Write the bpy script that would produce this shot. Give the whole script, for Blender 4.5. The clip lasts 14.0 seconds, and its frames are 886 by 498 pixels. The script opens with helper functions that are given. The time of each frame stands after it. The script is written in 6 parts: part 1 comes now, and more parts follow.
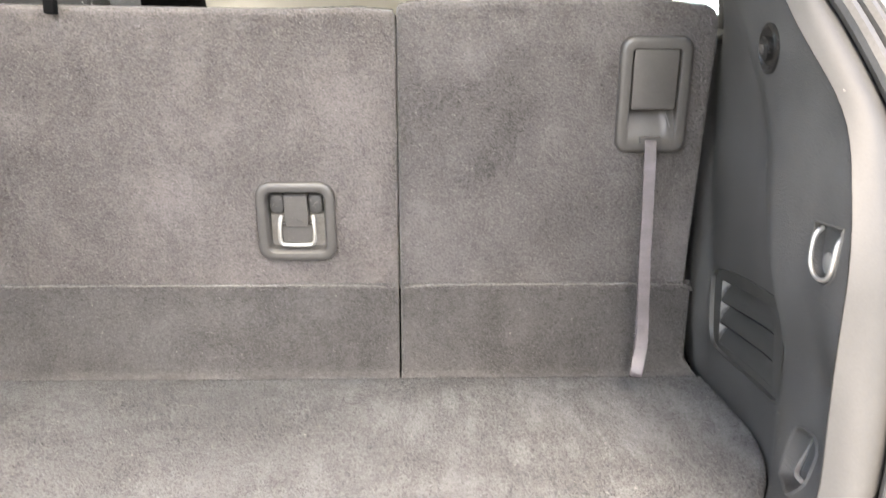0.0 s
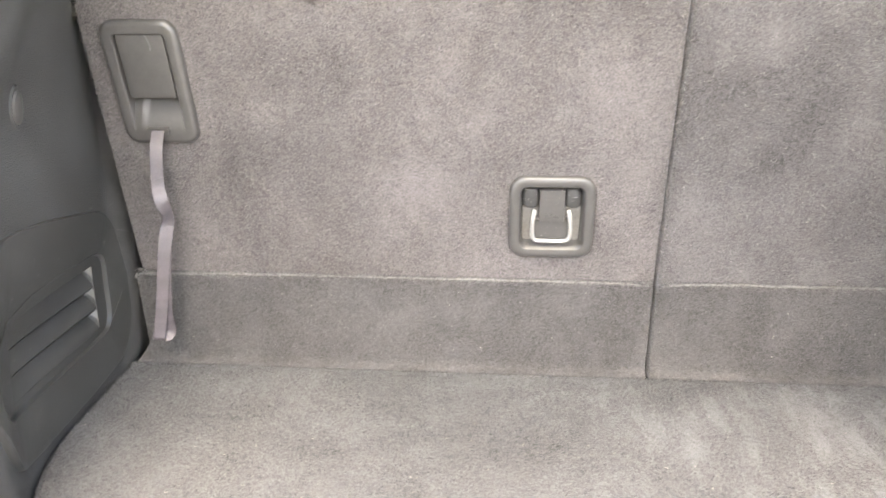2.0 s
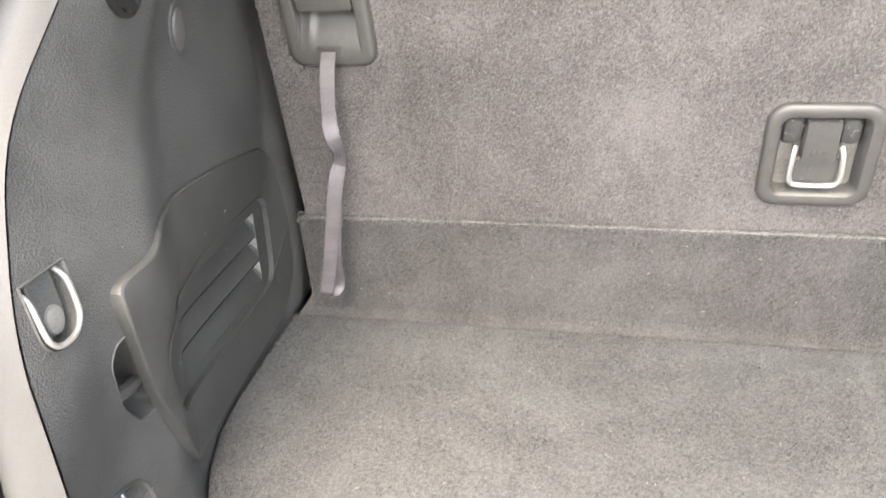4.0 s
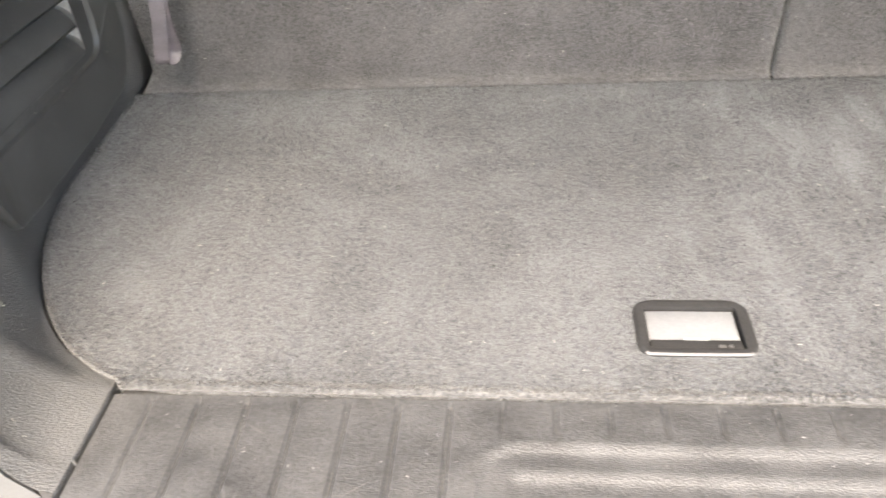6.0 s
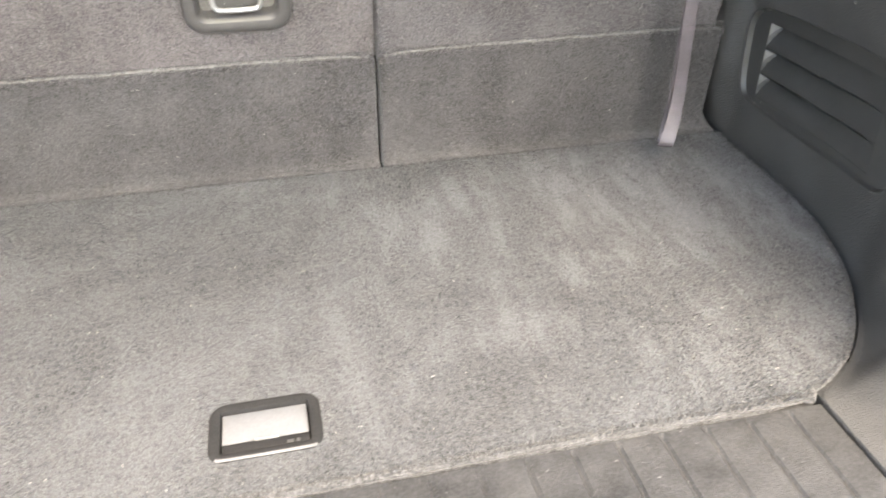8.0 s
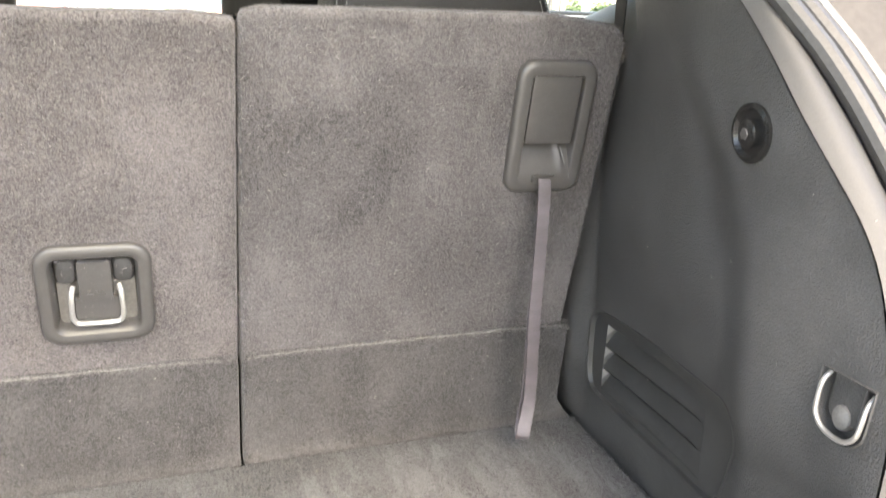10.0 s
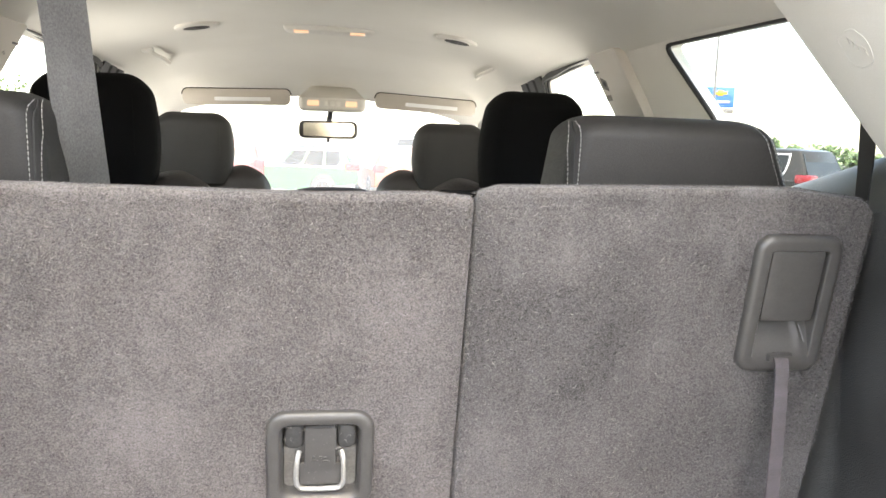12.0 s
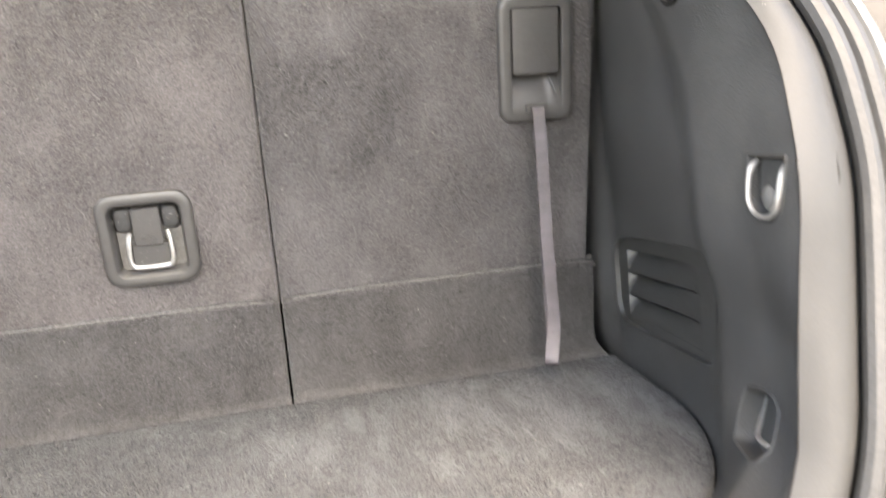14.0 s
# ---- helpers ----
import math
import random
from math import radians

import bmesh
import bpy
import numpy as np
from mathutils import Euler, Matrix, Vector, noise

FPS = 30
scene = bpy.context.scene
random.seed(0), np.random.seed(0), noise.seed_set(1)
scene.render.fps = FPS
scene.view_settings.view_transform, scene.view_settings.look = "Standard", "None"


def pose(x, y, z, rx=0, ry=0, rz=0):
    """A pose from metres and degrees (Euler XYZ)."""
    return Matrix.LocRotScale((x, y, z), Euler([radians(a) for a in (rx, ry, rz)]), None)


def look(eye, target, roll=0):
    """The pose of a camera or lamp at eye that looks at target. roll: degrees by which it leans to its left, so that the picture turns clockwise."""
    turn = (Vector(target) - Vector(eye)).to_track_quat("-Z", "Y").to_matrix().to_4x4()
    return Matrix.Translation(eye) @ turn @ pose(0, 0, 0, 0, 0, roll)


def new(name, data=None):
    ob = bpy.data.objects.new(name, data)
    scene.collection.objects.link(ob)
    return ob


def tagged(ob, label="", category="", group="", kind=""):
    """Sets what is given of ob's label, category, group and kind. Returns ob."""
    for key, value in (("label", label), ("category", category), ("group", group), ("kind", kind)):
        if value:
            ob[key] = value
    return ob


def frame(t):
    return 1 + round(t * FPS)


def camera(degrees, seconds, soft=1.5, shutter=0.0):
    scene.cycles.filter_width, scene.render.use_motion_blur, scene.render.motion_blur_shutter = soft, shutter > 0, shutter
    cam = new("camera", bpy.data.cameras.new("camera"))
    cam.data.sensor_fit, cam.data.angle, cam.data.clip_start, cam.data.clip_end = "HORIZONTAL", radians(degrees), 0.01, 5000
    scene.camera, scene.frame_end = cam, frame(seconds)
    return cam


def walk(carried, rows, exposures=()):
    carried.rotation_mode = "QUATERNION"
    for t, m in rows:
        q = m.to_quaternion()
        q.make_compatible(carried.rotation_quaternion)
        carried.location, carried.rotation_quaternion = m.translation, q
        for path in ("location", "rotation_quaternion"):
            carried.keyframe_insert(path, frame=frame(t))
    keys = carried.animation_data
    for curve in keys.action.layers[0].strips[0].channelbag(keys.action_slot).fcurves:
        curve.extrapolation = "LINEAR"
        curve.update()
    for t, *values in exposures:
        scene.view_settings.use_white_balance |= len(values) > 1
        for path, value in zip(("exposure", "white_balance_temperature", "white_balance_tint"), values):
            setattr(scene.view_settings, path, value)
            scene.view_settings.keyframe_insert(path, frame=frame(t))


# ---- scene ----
cam = camera(59.5, 14.0, 1.5, 0.3)
PATH = [
    (0, (0.188, 0.146, 1.212), (0.243, 2.113, 0.854), 0.1),
    (0.5, (0.131, 0.167, 1.286), (0.168, 2.135, 0.931), 0.8),
    (1, (0.068, 0.201, 1.317), (0.038, 2.152, 0.879), 0.7),
    (1.5, (0.012, 0.237, 1.34), (-0.095, 2.166, 0.825), 0.0),
    (2, (-0.05, 0.261, 1.34), (-0.22, 2.15, 0.704), -0.5),
    (2.5, (-0.139, 0.303, 1.35), (-0.348, 2.17, 0.663), 0.4),
    (2.7, (-0.171, 0.335, 1.35), (-0.387, 2.21, 0.687), 0.6),
    (4.8, (-0.205, 0.437, 1.277), (-0.71, 2.063, 0.229), -6.2),
    (5, (-0.2, 0.434, 1.262), (-0.682, 2.034, 0.163), -6.6),
    (5.5, (-0.181, 0.433, 1.234), (-0.576, 1.991, 0.044), -7.0),
    (6, (-0.132, 0.432, 1.224), (-0.346, 1.996, -0.004), -4.9),
    (6.5, (-0.077, 0.432, 1.222), (-0.108, 2.026, 0.016), -2.2),
    (7, (-0.025, 0.417, 1.232), (0.098, 2.044, 0.076), -1.8),
    (7.5, (0.011, 0.414, 1.235), (0.262, 2.041, 0.1), -1.7),
    (8, (0.038, 0.419, 1.256), (0.4, 2.046, 0.151), -0.3),
    (8.2, (0.051, 0.421, 1.261), (0.482, 2.048, 0.181), 0.7),
    (10.3, (0.075, 0.418, 1.378), (0.757, 2.234, 0.891), 2.3),
    (10.5, (0.061, 0.42, 1.39), (0.683, 2.272, 0.962), 2.3),
    (11, (0.01, 0.447, 1.388), (0.423, 2.374, 1.044), 1.6),
    (11.5, (-0.006, 0.464, 1.385), (0.289, 2.421, 1.096), 1.2),
    (12, (0.005, 0.464, 1.391), (0.313, 2.421, 1.12), 2.0),
    (12.5, (0.029, 0.469, 1.399), (0.384, 2.42, 1.139), 1.7),
    (13, (0.06, 0.421, 1.362), (0.416, 2.373, 1.107), -0.2),
    (13.5, (0.128, 0.349, 1.282), (0.434, 2.308, 1.02), -3.1),
    (14, (0.17, 0.261, 1.16), (0.564, 2.195, 0.838), -5.0),
]
walk(cam, [(t, look(eye, target, roll)) for t, eye, target, roll in PATH], [(0, 3.94, 8050, 14), (0.5, 4.10, 8000, 14), (1.5, 4.20, 7950, 14), (2.5, 4.28, 8150, 13), (5, 4.12, 7950, 12), (6, 3.9, 7950, 12), (7, 3.79, 7950, 12), (8, 3.88, 7950, 11), (10.5, 3.97, 8300, 13), (11.5, 3.8, 7900, 13), (13, 3.73, 7700, 13), (13.5, 3.93, 7950, 13), (14, 3.82, 8100, 13)])

# ---- world and light ----
SUN_UP, SUN_ROUND = 58.0, 175.0
world = bpy.data.worlds.new("overcast_sky")
scene.world = world
world.use_nodes = True
wn = world.node_tree.nodes
sky = wn.new("ShaderNodeTexSky")
sky.sky_type = "NISHITA"
sky.sun_disc = False
sky.sun_elevation, sky.sun_rotation = radians(SUN_UP), radians(SUN_ROUND)
sky.air_density, sky.dust_density, sky.ozone_density = 1.0, 2.0, 1.0
wn["Background"].inputs["Strength"].default_value = 0.11
world.node_tree.links.new(sky.outputs["Color"], wn["Background"].inputs["Color"])
sun_data = bpy.data.lights.new("sun", "SUN")
sun_data.energy, sun_data.angle, sun_data.color = 1.5, radians(40), (1.0, 0.97, 0.93)
sun = new("sun", sun_data)
sun_reach = 30 / math.tan(radians(SUN_UP))
sun.matrix_world = look((sun_reach * math.sin(radians(SUN_ROUND)), sun_reach * math.cos(radians(SUN_ROUND)), 30), (0, 0, 0))


def window_fill(name, at, aim, wide, high, watts):
    """Area lamp added inside a side window to brighten the cabin and headliner."""
    data = bpy.data.lights.new(name, "AREA")
    data.shape, data.size, data.size_y, data.energy, data.color = "RECTANGLE", wide, high, watts, (0.93, 0.97, 1.0)
    new(name, data).matrix_world = look(at, aim)


for side in (-1, 1):
    window_fill("rear_door_fill", (side * 0.655, 2.43, 1.42), (0, 2.43, 1.52), 0.55, 0.24, 0.16)
    window_fill("front_door_fill", (side * 0.655, 3.25, 1.36), (0, 3.15, 1.46), 0.60, 0.22, 0.18)


# ---- materials ----
def shader(name, dark, light, rough=0.6, metal=0.0, grain=300.0, stain=8.0, bump=0.2, bump_scale=400.0, sheen=0.0, stretch=(1, 1, 1), spread=(0.35, 0.65), contrast=0.5, spec=0.5, voronoi=False, coat=0.0):
    """A surface of two tones: fine grain and larger stains, with fine relief."""
    m = bpy.data.materials.new(name)
    m.use_nodes = True
    nt = m.node_tree
    n, link = nt.nodes, nt.links.new
    bsdf = n["Principled BSDF"]
    coord = n.new("ShaderNodeTexCoord")
    mapping = n.new("ShaderNodeMapping")
    mapping.inputs["Scale"].default_value = stretch
    link(coord.outputs["Object"], mapping.inputs["Vector"])
    fine = n.new("ShaderNodeTexNoise")
    fine.inputs["Scale"].default_value, fine.inputs["Detail"].default_value = grain, 3.0
    big = n.new("ShaderNodeTexNoise")
    big.inputs["Scale"].default_value, big.inputs["Detail"].default_value, big.inputs["Roughness"].default_value = stain, 4.0, 0.6
    link(mapping.outputs["Vector"], fine.inputs["Vector"])
    link(mapping.outputs["Vector"], big.inputs["Vector"])
    mix = n.new("ShaderNodeMix")
    mix.data_type = "FLOAT"
    mix.inputs["Factor"].default_value = contrast
    link(fine.outputs["Fac"], mix.inputs[2])
    link(big.outputs["Fac"], mix.inputs[3])
    ramp = n.new("ShaderNodeValToRGB")
    ramp.color_ramp.elements[0].position, ramp.color_ramp.elements[1].position = spread
    ramp.color_ramp.elements[0].color, ramp.color_ramp.elements[1].color = (*dark, 1), (*light, 1)
    link(mix.outputs[0], ramp.inputs["Fac"])
    link(ramp.outputs["Color"], bsdf.inputs["Base Color"])
    relief = n.new("ShaderNodeTexVoronoi" if voronoi else "ShaderNodeTexNoise")
    relief.inputs["Scale"].default_value = bump_scale
    link(mapping.outputs["Vector"], relief.inputs["Vector"])
    bumper = n.new("ShaderNodeBump")
    bumper.inputs["Strength"].default_value, bumper.inputs["Distance"].default_value = bump, 0.002
    link(relief.outputs["Distance" if voronoi else "Fac"], bumper.inputs["Height"])
    link(bumper.outputs["Normal"], bsdf.inputs["Normal"])
    wear = n.new("ShaderNodeMapRange")
    wear.inputs["To Min"].default_value, wear.inputs["To Max"].default_value = rough - 0.08, min(1.0, rough + 0.12)
    link(big.outputs["Fac"], wear.inputs["Value"])
    link(wear.outputs["Result"], bsdf.inputs["Roughness"])
    bsdf.inputs["Metallic"].default_value = metal
    bsdf.inputs["Specular IOR Level"].default_value = spec
    bsdf.inputs["Sheen Weight"].default_value = sheen
    bsdf.inputs["Coat Weight"].default_value = coat
    return m


def glass_material(name, dust, tint=(1, 1, 1)):
    """Clear pane: sharp reflections, light passing through, a pale film set by dust."""
    m = bpy.data.materials.new(name)
    m.use_nodes = True
    n, link = m.node_tree.nodes, m.node_tree.links.new
    n.remove(n["Principled BSDF"])
    clear, gloss, film = n.new("ShaderNodeBsdfTransparent"), n.new("ShaderNodeBsdfGlossy"), n.new("ShaderNodeBsdfTranslucent")
    clear.inputs["Color"].default_value = (*tint, 1)
    film.inputs["Color"].default_value = (0.85, 0.87, 0.86, 1)
    gloss.inputs["Roughness"].default_value = 0.02
    noise_tex = n.new("ShaderNodeTexNoise")
    noise_tex.inputs["Scale"].default_value = 5.0
    film_amount = n.new("ShaderNodeMapRange")
    film_amount.inputs["To Min"].default_value, film_amount.inputs["To Max"].default_value = dust * 0.6, dust * 1.4
    link(noise_tex.outputs["Fac"], film_amount.inputs["Value"])
    filmed, whole = n.new("ShaderNodeMixShader"), n.new("ShaderNodeMixShader")
    link(film_amount.outputs["Result"], filmed.inputs["Fac"])
    link(clear.outputs[0], filmed.inputs[1])
    link(film.outputs[0], filmed.inputs[2])
    whole.inputs["Fac"].default_value = 0.04
    link(filmed.outputs[0], whole.inputs[1])
    link(gloss.outputs[0], whole.inputs[2])
    link(whole.outputs[0], n["Material Output"].inputs["Surface"])
    return m


def glow(name, colour, strength):
    m = bpy.data.materials.new(name)
    m.use_nodes = True
    bsdf = m.node_tree.nodes["Principled BSDF"]
    bsdf.inputs["Base Color"].default_value = (*colour, 1)
    bsdf.inputs["Emission Color"].default_value, bsdf.inputs["Emission Strength"].default_value = (*colour, 1), strength
    return m


def carpet(name, dark, light, streak, grain=520.0, brush=(26, 5, 5), seed=0.0, island=0.0, clump=0.14, swept=None):
    """Short-pile carpet: speckled tufts, worn patches and brushed streaks."""
    m = bpy.data.materials.new(name)
    m.use_nodes = True
    n, link = m.node_tree.nodes, m.node_tree.links.new
    bsdf = n["Principled BSDF"]
    coord = n.new("ShaderNodeTexCoord")

    def noise_at(scale, detail, rough=0.5, stretch=(1, 1, 1), twist=0.0):
        mapping, tex = n.new("ShaderNodeMapping"), n.new("ShaderNodeTexNoise")
        mapping.inputs["Scale"].default_value, mapping.inputs["Location"].default_value = stretch, (seed, seed, 0)
        tex.inputs["Scale"].default_value, tex.inputs["Detail"].default_value = scale, detail
        tex.inputs["Roughness"].default_value, tex.inputs["Distortion"].default_value = rough, twist
        link(coord.outputs["Object"], mapping.inputs["Vector"])
        link(mapping.outputs["Vector"], tex.inputs["Vector"])
        return tex.outputs["Fac"]

    def span(value, a, b, c, d):
        r = n.new("ShaderNodeMapRange")
        for key, v in zip(("From Min", "From Max", "To Min", "To Max"), (a, b, c, d)):
            r.inputs[key].default_value = v
        link(value, r.inputs["Value"])
        return r.outputs["Result"]

    def calc(op, a, b):
        r = n.new("ShaderNodeMath")
        r.operation = op
        for slot, v in zip(r.inputs, (a, b)):
            if isinstance(v, (int, float)):
                slot.default_value = v
            else:
                link(v, slot)
        return r.outputs[0]

    tufts = noise_at(grain, 2.0, 0.7)
    clumps = noise_at(grain * 0.42, 2.0, 0.6)
    patches = noise_at(5.0, 5.0, 0.6, twist=0.6)
    brushed = noise_at(1.0, 3.0, 0.6, brush, 0.8)
    tone = calc("ADD", span(tufts, 0.3, 0.7, -0.42, 0.42), span(clumps, 0.3, 0.7, -clump, clump))
    tone = calc("ADD", tone, span(patches, 0.32, 0.68, -0.18, 0.18))
    strokes = calc("MULTIPLY", span(brushed, 0.45, 0.75, 0.0, streak), span(patches, 0.4, 0.6, 0.3, 1.0))
    if swept:
        apart = n.new("ShaderNodeSeparateXYZ")
        link(coord.outputs["Object"], apart.inputs[0])
        strokes = calc("MULTIPLY", strokes, span(apart.outputs[0], swept[0], swept[1], 0.25, 1.0))
    tone = calc("ADD", tone, strokes)
    if island:
        each = n.new("ShaderNodeNewGeometry")
        tone = calc("ADD", tone, span(each.outputs["Random Per Island"], 0.0, 1.0, -island, island))
    swirls = noise_at(16.0, 3.0, 0.55, (1, 1, 0.7), 1.6)
    tone = calc("ADD", tone, span(swirls, 0.35, 0.65, -0.05, 0.05))
    ramp = n.new("ShaderNodeValToRGB")
    ramp.color_ramp.elements[0].color, ramp.color_ramp.elements[1].color = (*dark, 1), (*light, 1)
    link(calc("ADD", tone, 0.5), ramp.inputs["Fac"])
    link(ramp.outputs["Color"], bsdf.inputs["Base Color"])
    bumper = n.new("ShaderNodeBump")
    bumper.inputs["Strength"].default_value, bumper.inputs["Distance"].default_value = 0.8, 0.0025
    link(calc("ADD", tufts, calc("MULTIPLY", clumps, 0.7)), bumper.inputs["Height"])
    link(bumper.outputs["Normal"], bsdf.inputs["Normal"])
    bsdf.inputs["Roughness"].default_value, bsdf.inputs["Specular IOR Level"].default_value = 0.97, 0.05
    bsdf.inputs["Sheen Weight"].default_value = 0.2
    return m


CARPET = carpet("seat_carpet", (0.043, 0.0389, 0.0376), (0.2235, 0.2020, 0.1960), 0.19, 560, brush=(14, 14, 4))
SEAT_PILE = carpet("seat_pile", (0.043, 0.0389, 0.0376), (0.2235, 0.2020, 0.1960), 0.19, 560, brush=(14, 14, 4), island=0.27)
# Right seat: darker copy of the seat carpet, its shade put into the colour.
CARPET_RIGHT = carpet("shaded_seat_carpet", (0.0365, 0.0338, 0.0333), (0.190, 0.1755, 0.1730), 0.30, 560, brush=(12, 12, 4), seed=7.0)
SEAT_PILE_RIGHT = carpet("shaded_seat_pile", (0.0365, 0.0338, 0.0333), (0.190, 0.1755, 0.1730), 0.30, 560, brush=(12, 12, 4), seed=7.0, island=0.27)
FLOOR_CARPET = carpet("floor_carpet", (0.0210, 0.0213, 0.0217), (0.1340, 0.1372, 0.1400), 0.72, 560, brush=(34, 8, 5), seed=3.0, clump=0.26, swept=(-0.05, 0.3))
FLOOR_PILE = carpet("floor_pile", (0.0210, 0.0213, 0.0217), (0.1340, 0.1372, 0.1400), 0.72, 560, brush=(34, 8, 5), seed=3.0, island=0.27, clump=0.26, swept=(-0.05, 0.3))
# Flap carpet darkened against the seat's: shade at the foot is in its colour.
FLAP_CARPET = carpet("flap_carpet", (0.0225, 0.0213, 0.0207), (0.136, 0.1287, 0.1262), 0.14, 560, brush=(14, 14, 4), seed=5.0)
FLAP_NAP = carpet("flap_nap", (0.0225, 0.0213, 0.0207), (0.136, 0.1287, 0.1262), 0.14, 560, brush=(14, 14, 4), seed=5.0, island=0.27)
# Front edge nap: wear and the light it catches, both in the pale colour.
WORN_LIT_NAP = carpet("worn_lit_nap", (0.034, 0.0333, 0.0325), (0.142, 0.138, 0.133), 0.1, 560, island=0.3, clump=0.3)
# Flap top nap: wear plus the edge's highlight, painted as a paler tone.
FLAP_WORN_LIT = carpet("worn_lit_flap_nap", (0.038, 0.0360, 0.0344), (0.186, 0.177, 0.169), 0.1, 560, island=0.3, clump=0.3)
TRIM = shader("dark_grained_plastic", (0.0440, 0.0436, 0.0427), (0.0895, 0.0888, 0.0871), 0.52, grain=900, stain=14, bump=0.4, bump_scale=620, spec=0.4, voronoi=True)
LID_PLASTIC = shader("smooth_dark_plastic", (0.0370, 0.0371, 0.0360), (0.072, 0.0722, 0.0702), 0.32, grain=700, stain=20, bump=0.12, bump_scale=1800, spec=0.45)
SILL_PLASTIC = shader("scuffed_sill_plastic", (0.0235, 0.0233, 0.0229), (0.067, 0.0661, 0.0647), 0.46, grain=420, stain=28, bump=0.4, bump_scale=700, spec=0.45, stretch=(0.9, 1.2, 1), spread=(0.35, 0.65))
GREY_PLASTIC = shader("grey_moulded_plastic", (0.056, 0.0528, 0.0505), (0.081, 0.0766, 0.0735), 0.37, grain=800, stain=70, bump=0.1, bump_scale=1600, spec=0.8)
BEIGE = shader("beige_headliner_cloth", (0.78, 0.76, 0.70), (0.84, 0.82, 0.765), 0.95, grain=900, stain=4, bump=0.15, bump_scale=1200, spec=0.1)
ANCHOR_PLASTIC = shader("warm_beige_cover_plastic", (0.60, 0.565, 0.52), (0.68, 0.645, 0.60), 0.5, grain=900, stain=6, bump=0.1, bump_scale=1500, spec=0.3)
VISOR_CLOTH = shader("beige_visor_vinyl", (0.50, 0.455, 0.40), (0.58, 0.53, 0.47), 0.7, grain=900, stain=8, bump=0.1, bump_scale=1200, spec=0.2)
WHITE_PLASTIC = shader("white_plastic", (0.88, 0.88, 0.87), (0.93, 0.93, 0.92), 0.35, grain=600, stain=8, bump=0.02, bump_scale=900)
BEIGE_PLASTIC = shader("beige_pillar_plastic", (0.70, 0.675, 0.62), (0.78, 0.755, 0.70), 0.45, grain=900, stain=6, bump=0.1, bump_scale=1500, spec=0.35)
STRIP = shader("pale_grey_opening_trim", (0.046, 0.0457, 0.0445), (0.061, 0.0605, 0.0588), 0.55, grain=700, stain=18, bump=0.12, bump_scale=1200, spec=0.35)
RUBBER = shader("rubber_seal", (0.036, 0.0355, 0.0345), (0.060, 0.0592, 0.0575), 0.5, grain=300, stain=30, bump=0.08, bump_scale=500, spec=0.5)
SEAL_LIP = shader("pale_seal_lip", (0.125, 0.124, 0.119), (0.18, 0.178, 0.170), 0.45, grain=300, stain=30, bump=0.05, bump_scale=500)
PAINT = shader("silver_body_paint", (0.042, 0.043, 0.042), (0.062, 0.063, 0.061), 0.4, 0.1, grain=1500, stain=14, bump=0.02, bump_scale=900, coat=0.1, spec=0.3)
JAMB_PAINT = shader("dusty_grey_jamb_paint", (0.014, 0.0128, 0.012), (0.034, 0.0315, 0.030), 0.45, 0.0, grain=120, stain=22, bump=0.06, bump_scale=500, spec=0.25)
GLOSS_BLACK = shader("glossy_black_plastic", (0.010, 0.010, 0.010), (0.018, 0.018, 0.018), 0.22, grain=600, stain=15, bump=0.02, bump_scale=900)
# Lining plastic in a paler tone: the window's light is put into the colour.
LEDGE_PLASTIC = shader("lit_ledge_plastic", (0.078, 0.076, 0.062), (0.112, 0.110, 0.092), 0.5, grain=900, stain=12, bump=0.2, bump_scale=900, spec=0.4)
LEATHER = shader("grey_leather", (0.017, 0.016, 0.0157), (0.029, 0.0275, 0.027), 0.55, grain=600, stain=9, bump=0.25, bump_scale=900, spec=0.4, voronoi=True)
DARK_LEATHER = shader("dark_brown_leather", (0.0170, 0.0138, 0.0128), (0.0290, 0.0242, 0.0226), 0.5, grain=600, stain=9, bump=0.25, bump_scale=900, spec=0.4, voronoi=True)
BLACK_CLOTH = shader("black_cloth", (0.002, 0.002, 0.0023), (0.0045, 0.0045, 0.005), 0.85, grain=900, stain=8, bump=0.3, bump_scale=1100, spec=0.12)
HANDLE_PLASTIC = shader("matt_black_handle_plastic", (0.016, 0.0152, 0.0146), (0.028, 0.0268, 0.0258), 0.7, grain=600, stain=60, bump=0.15, bump_scale=1200, spec=0.25)
PALE_PLASTIC = shader("pale_grey_plastic", (0.11, 0.107, 0.102), (0.20, 0.195, 0.186), 0.5, grain=500, stain=60, bump=0.1, bump_scale=900)
BLACK_PLASTIC = shader("black_plastic", (0.012, 0.012, 0.012), (0.022, 0.022, 0.022), 0.52, grain=600, stain=15, bump=0.08, bump_scale=900)
STRAP_WEB = shader("mauve_webbing", (0.084, 0.0730, 0.0800), (0.136, 0.119, 0.130), 0.20, grain=900, stain=20, bump=0.4, bump_scale=1500, stretch=(0.4, 1, 2), spec=1.0)
BELT_WEB = shader("grey_belt_webbing", (0.062, 0.0595, 0.059), (0.14, 0.135, 0.133), 0.6, grain=520, stain=10, bump=0.5, bump_scale=900, stretch=(1.5, 1, 0.7))
STEEL = shader("bright_steel", (0.42, 0.41, 0.395), (0.58, 0.57, 0.55), 0.38, 0.7, grain=500, stain=60, bump=0.05, bump_scale=700)
ZINC = shader("dull_zinc", (0.15, 0.142, 0.13), (0.23, 0.22, 0.205), 0.5, 0.3, grain=300, stain=80, bump=0.2, bump_scale=500)
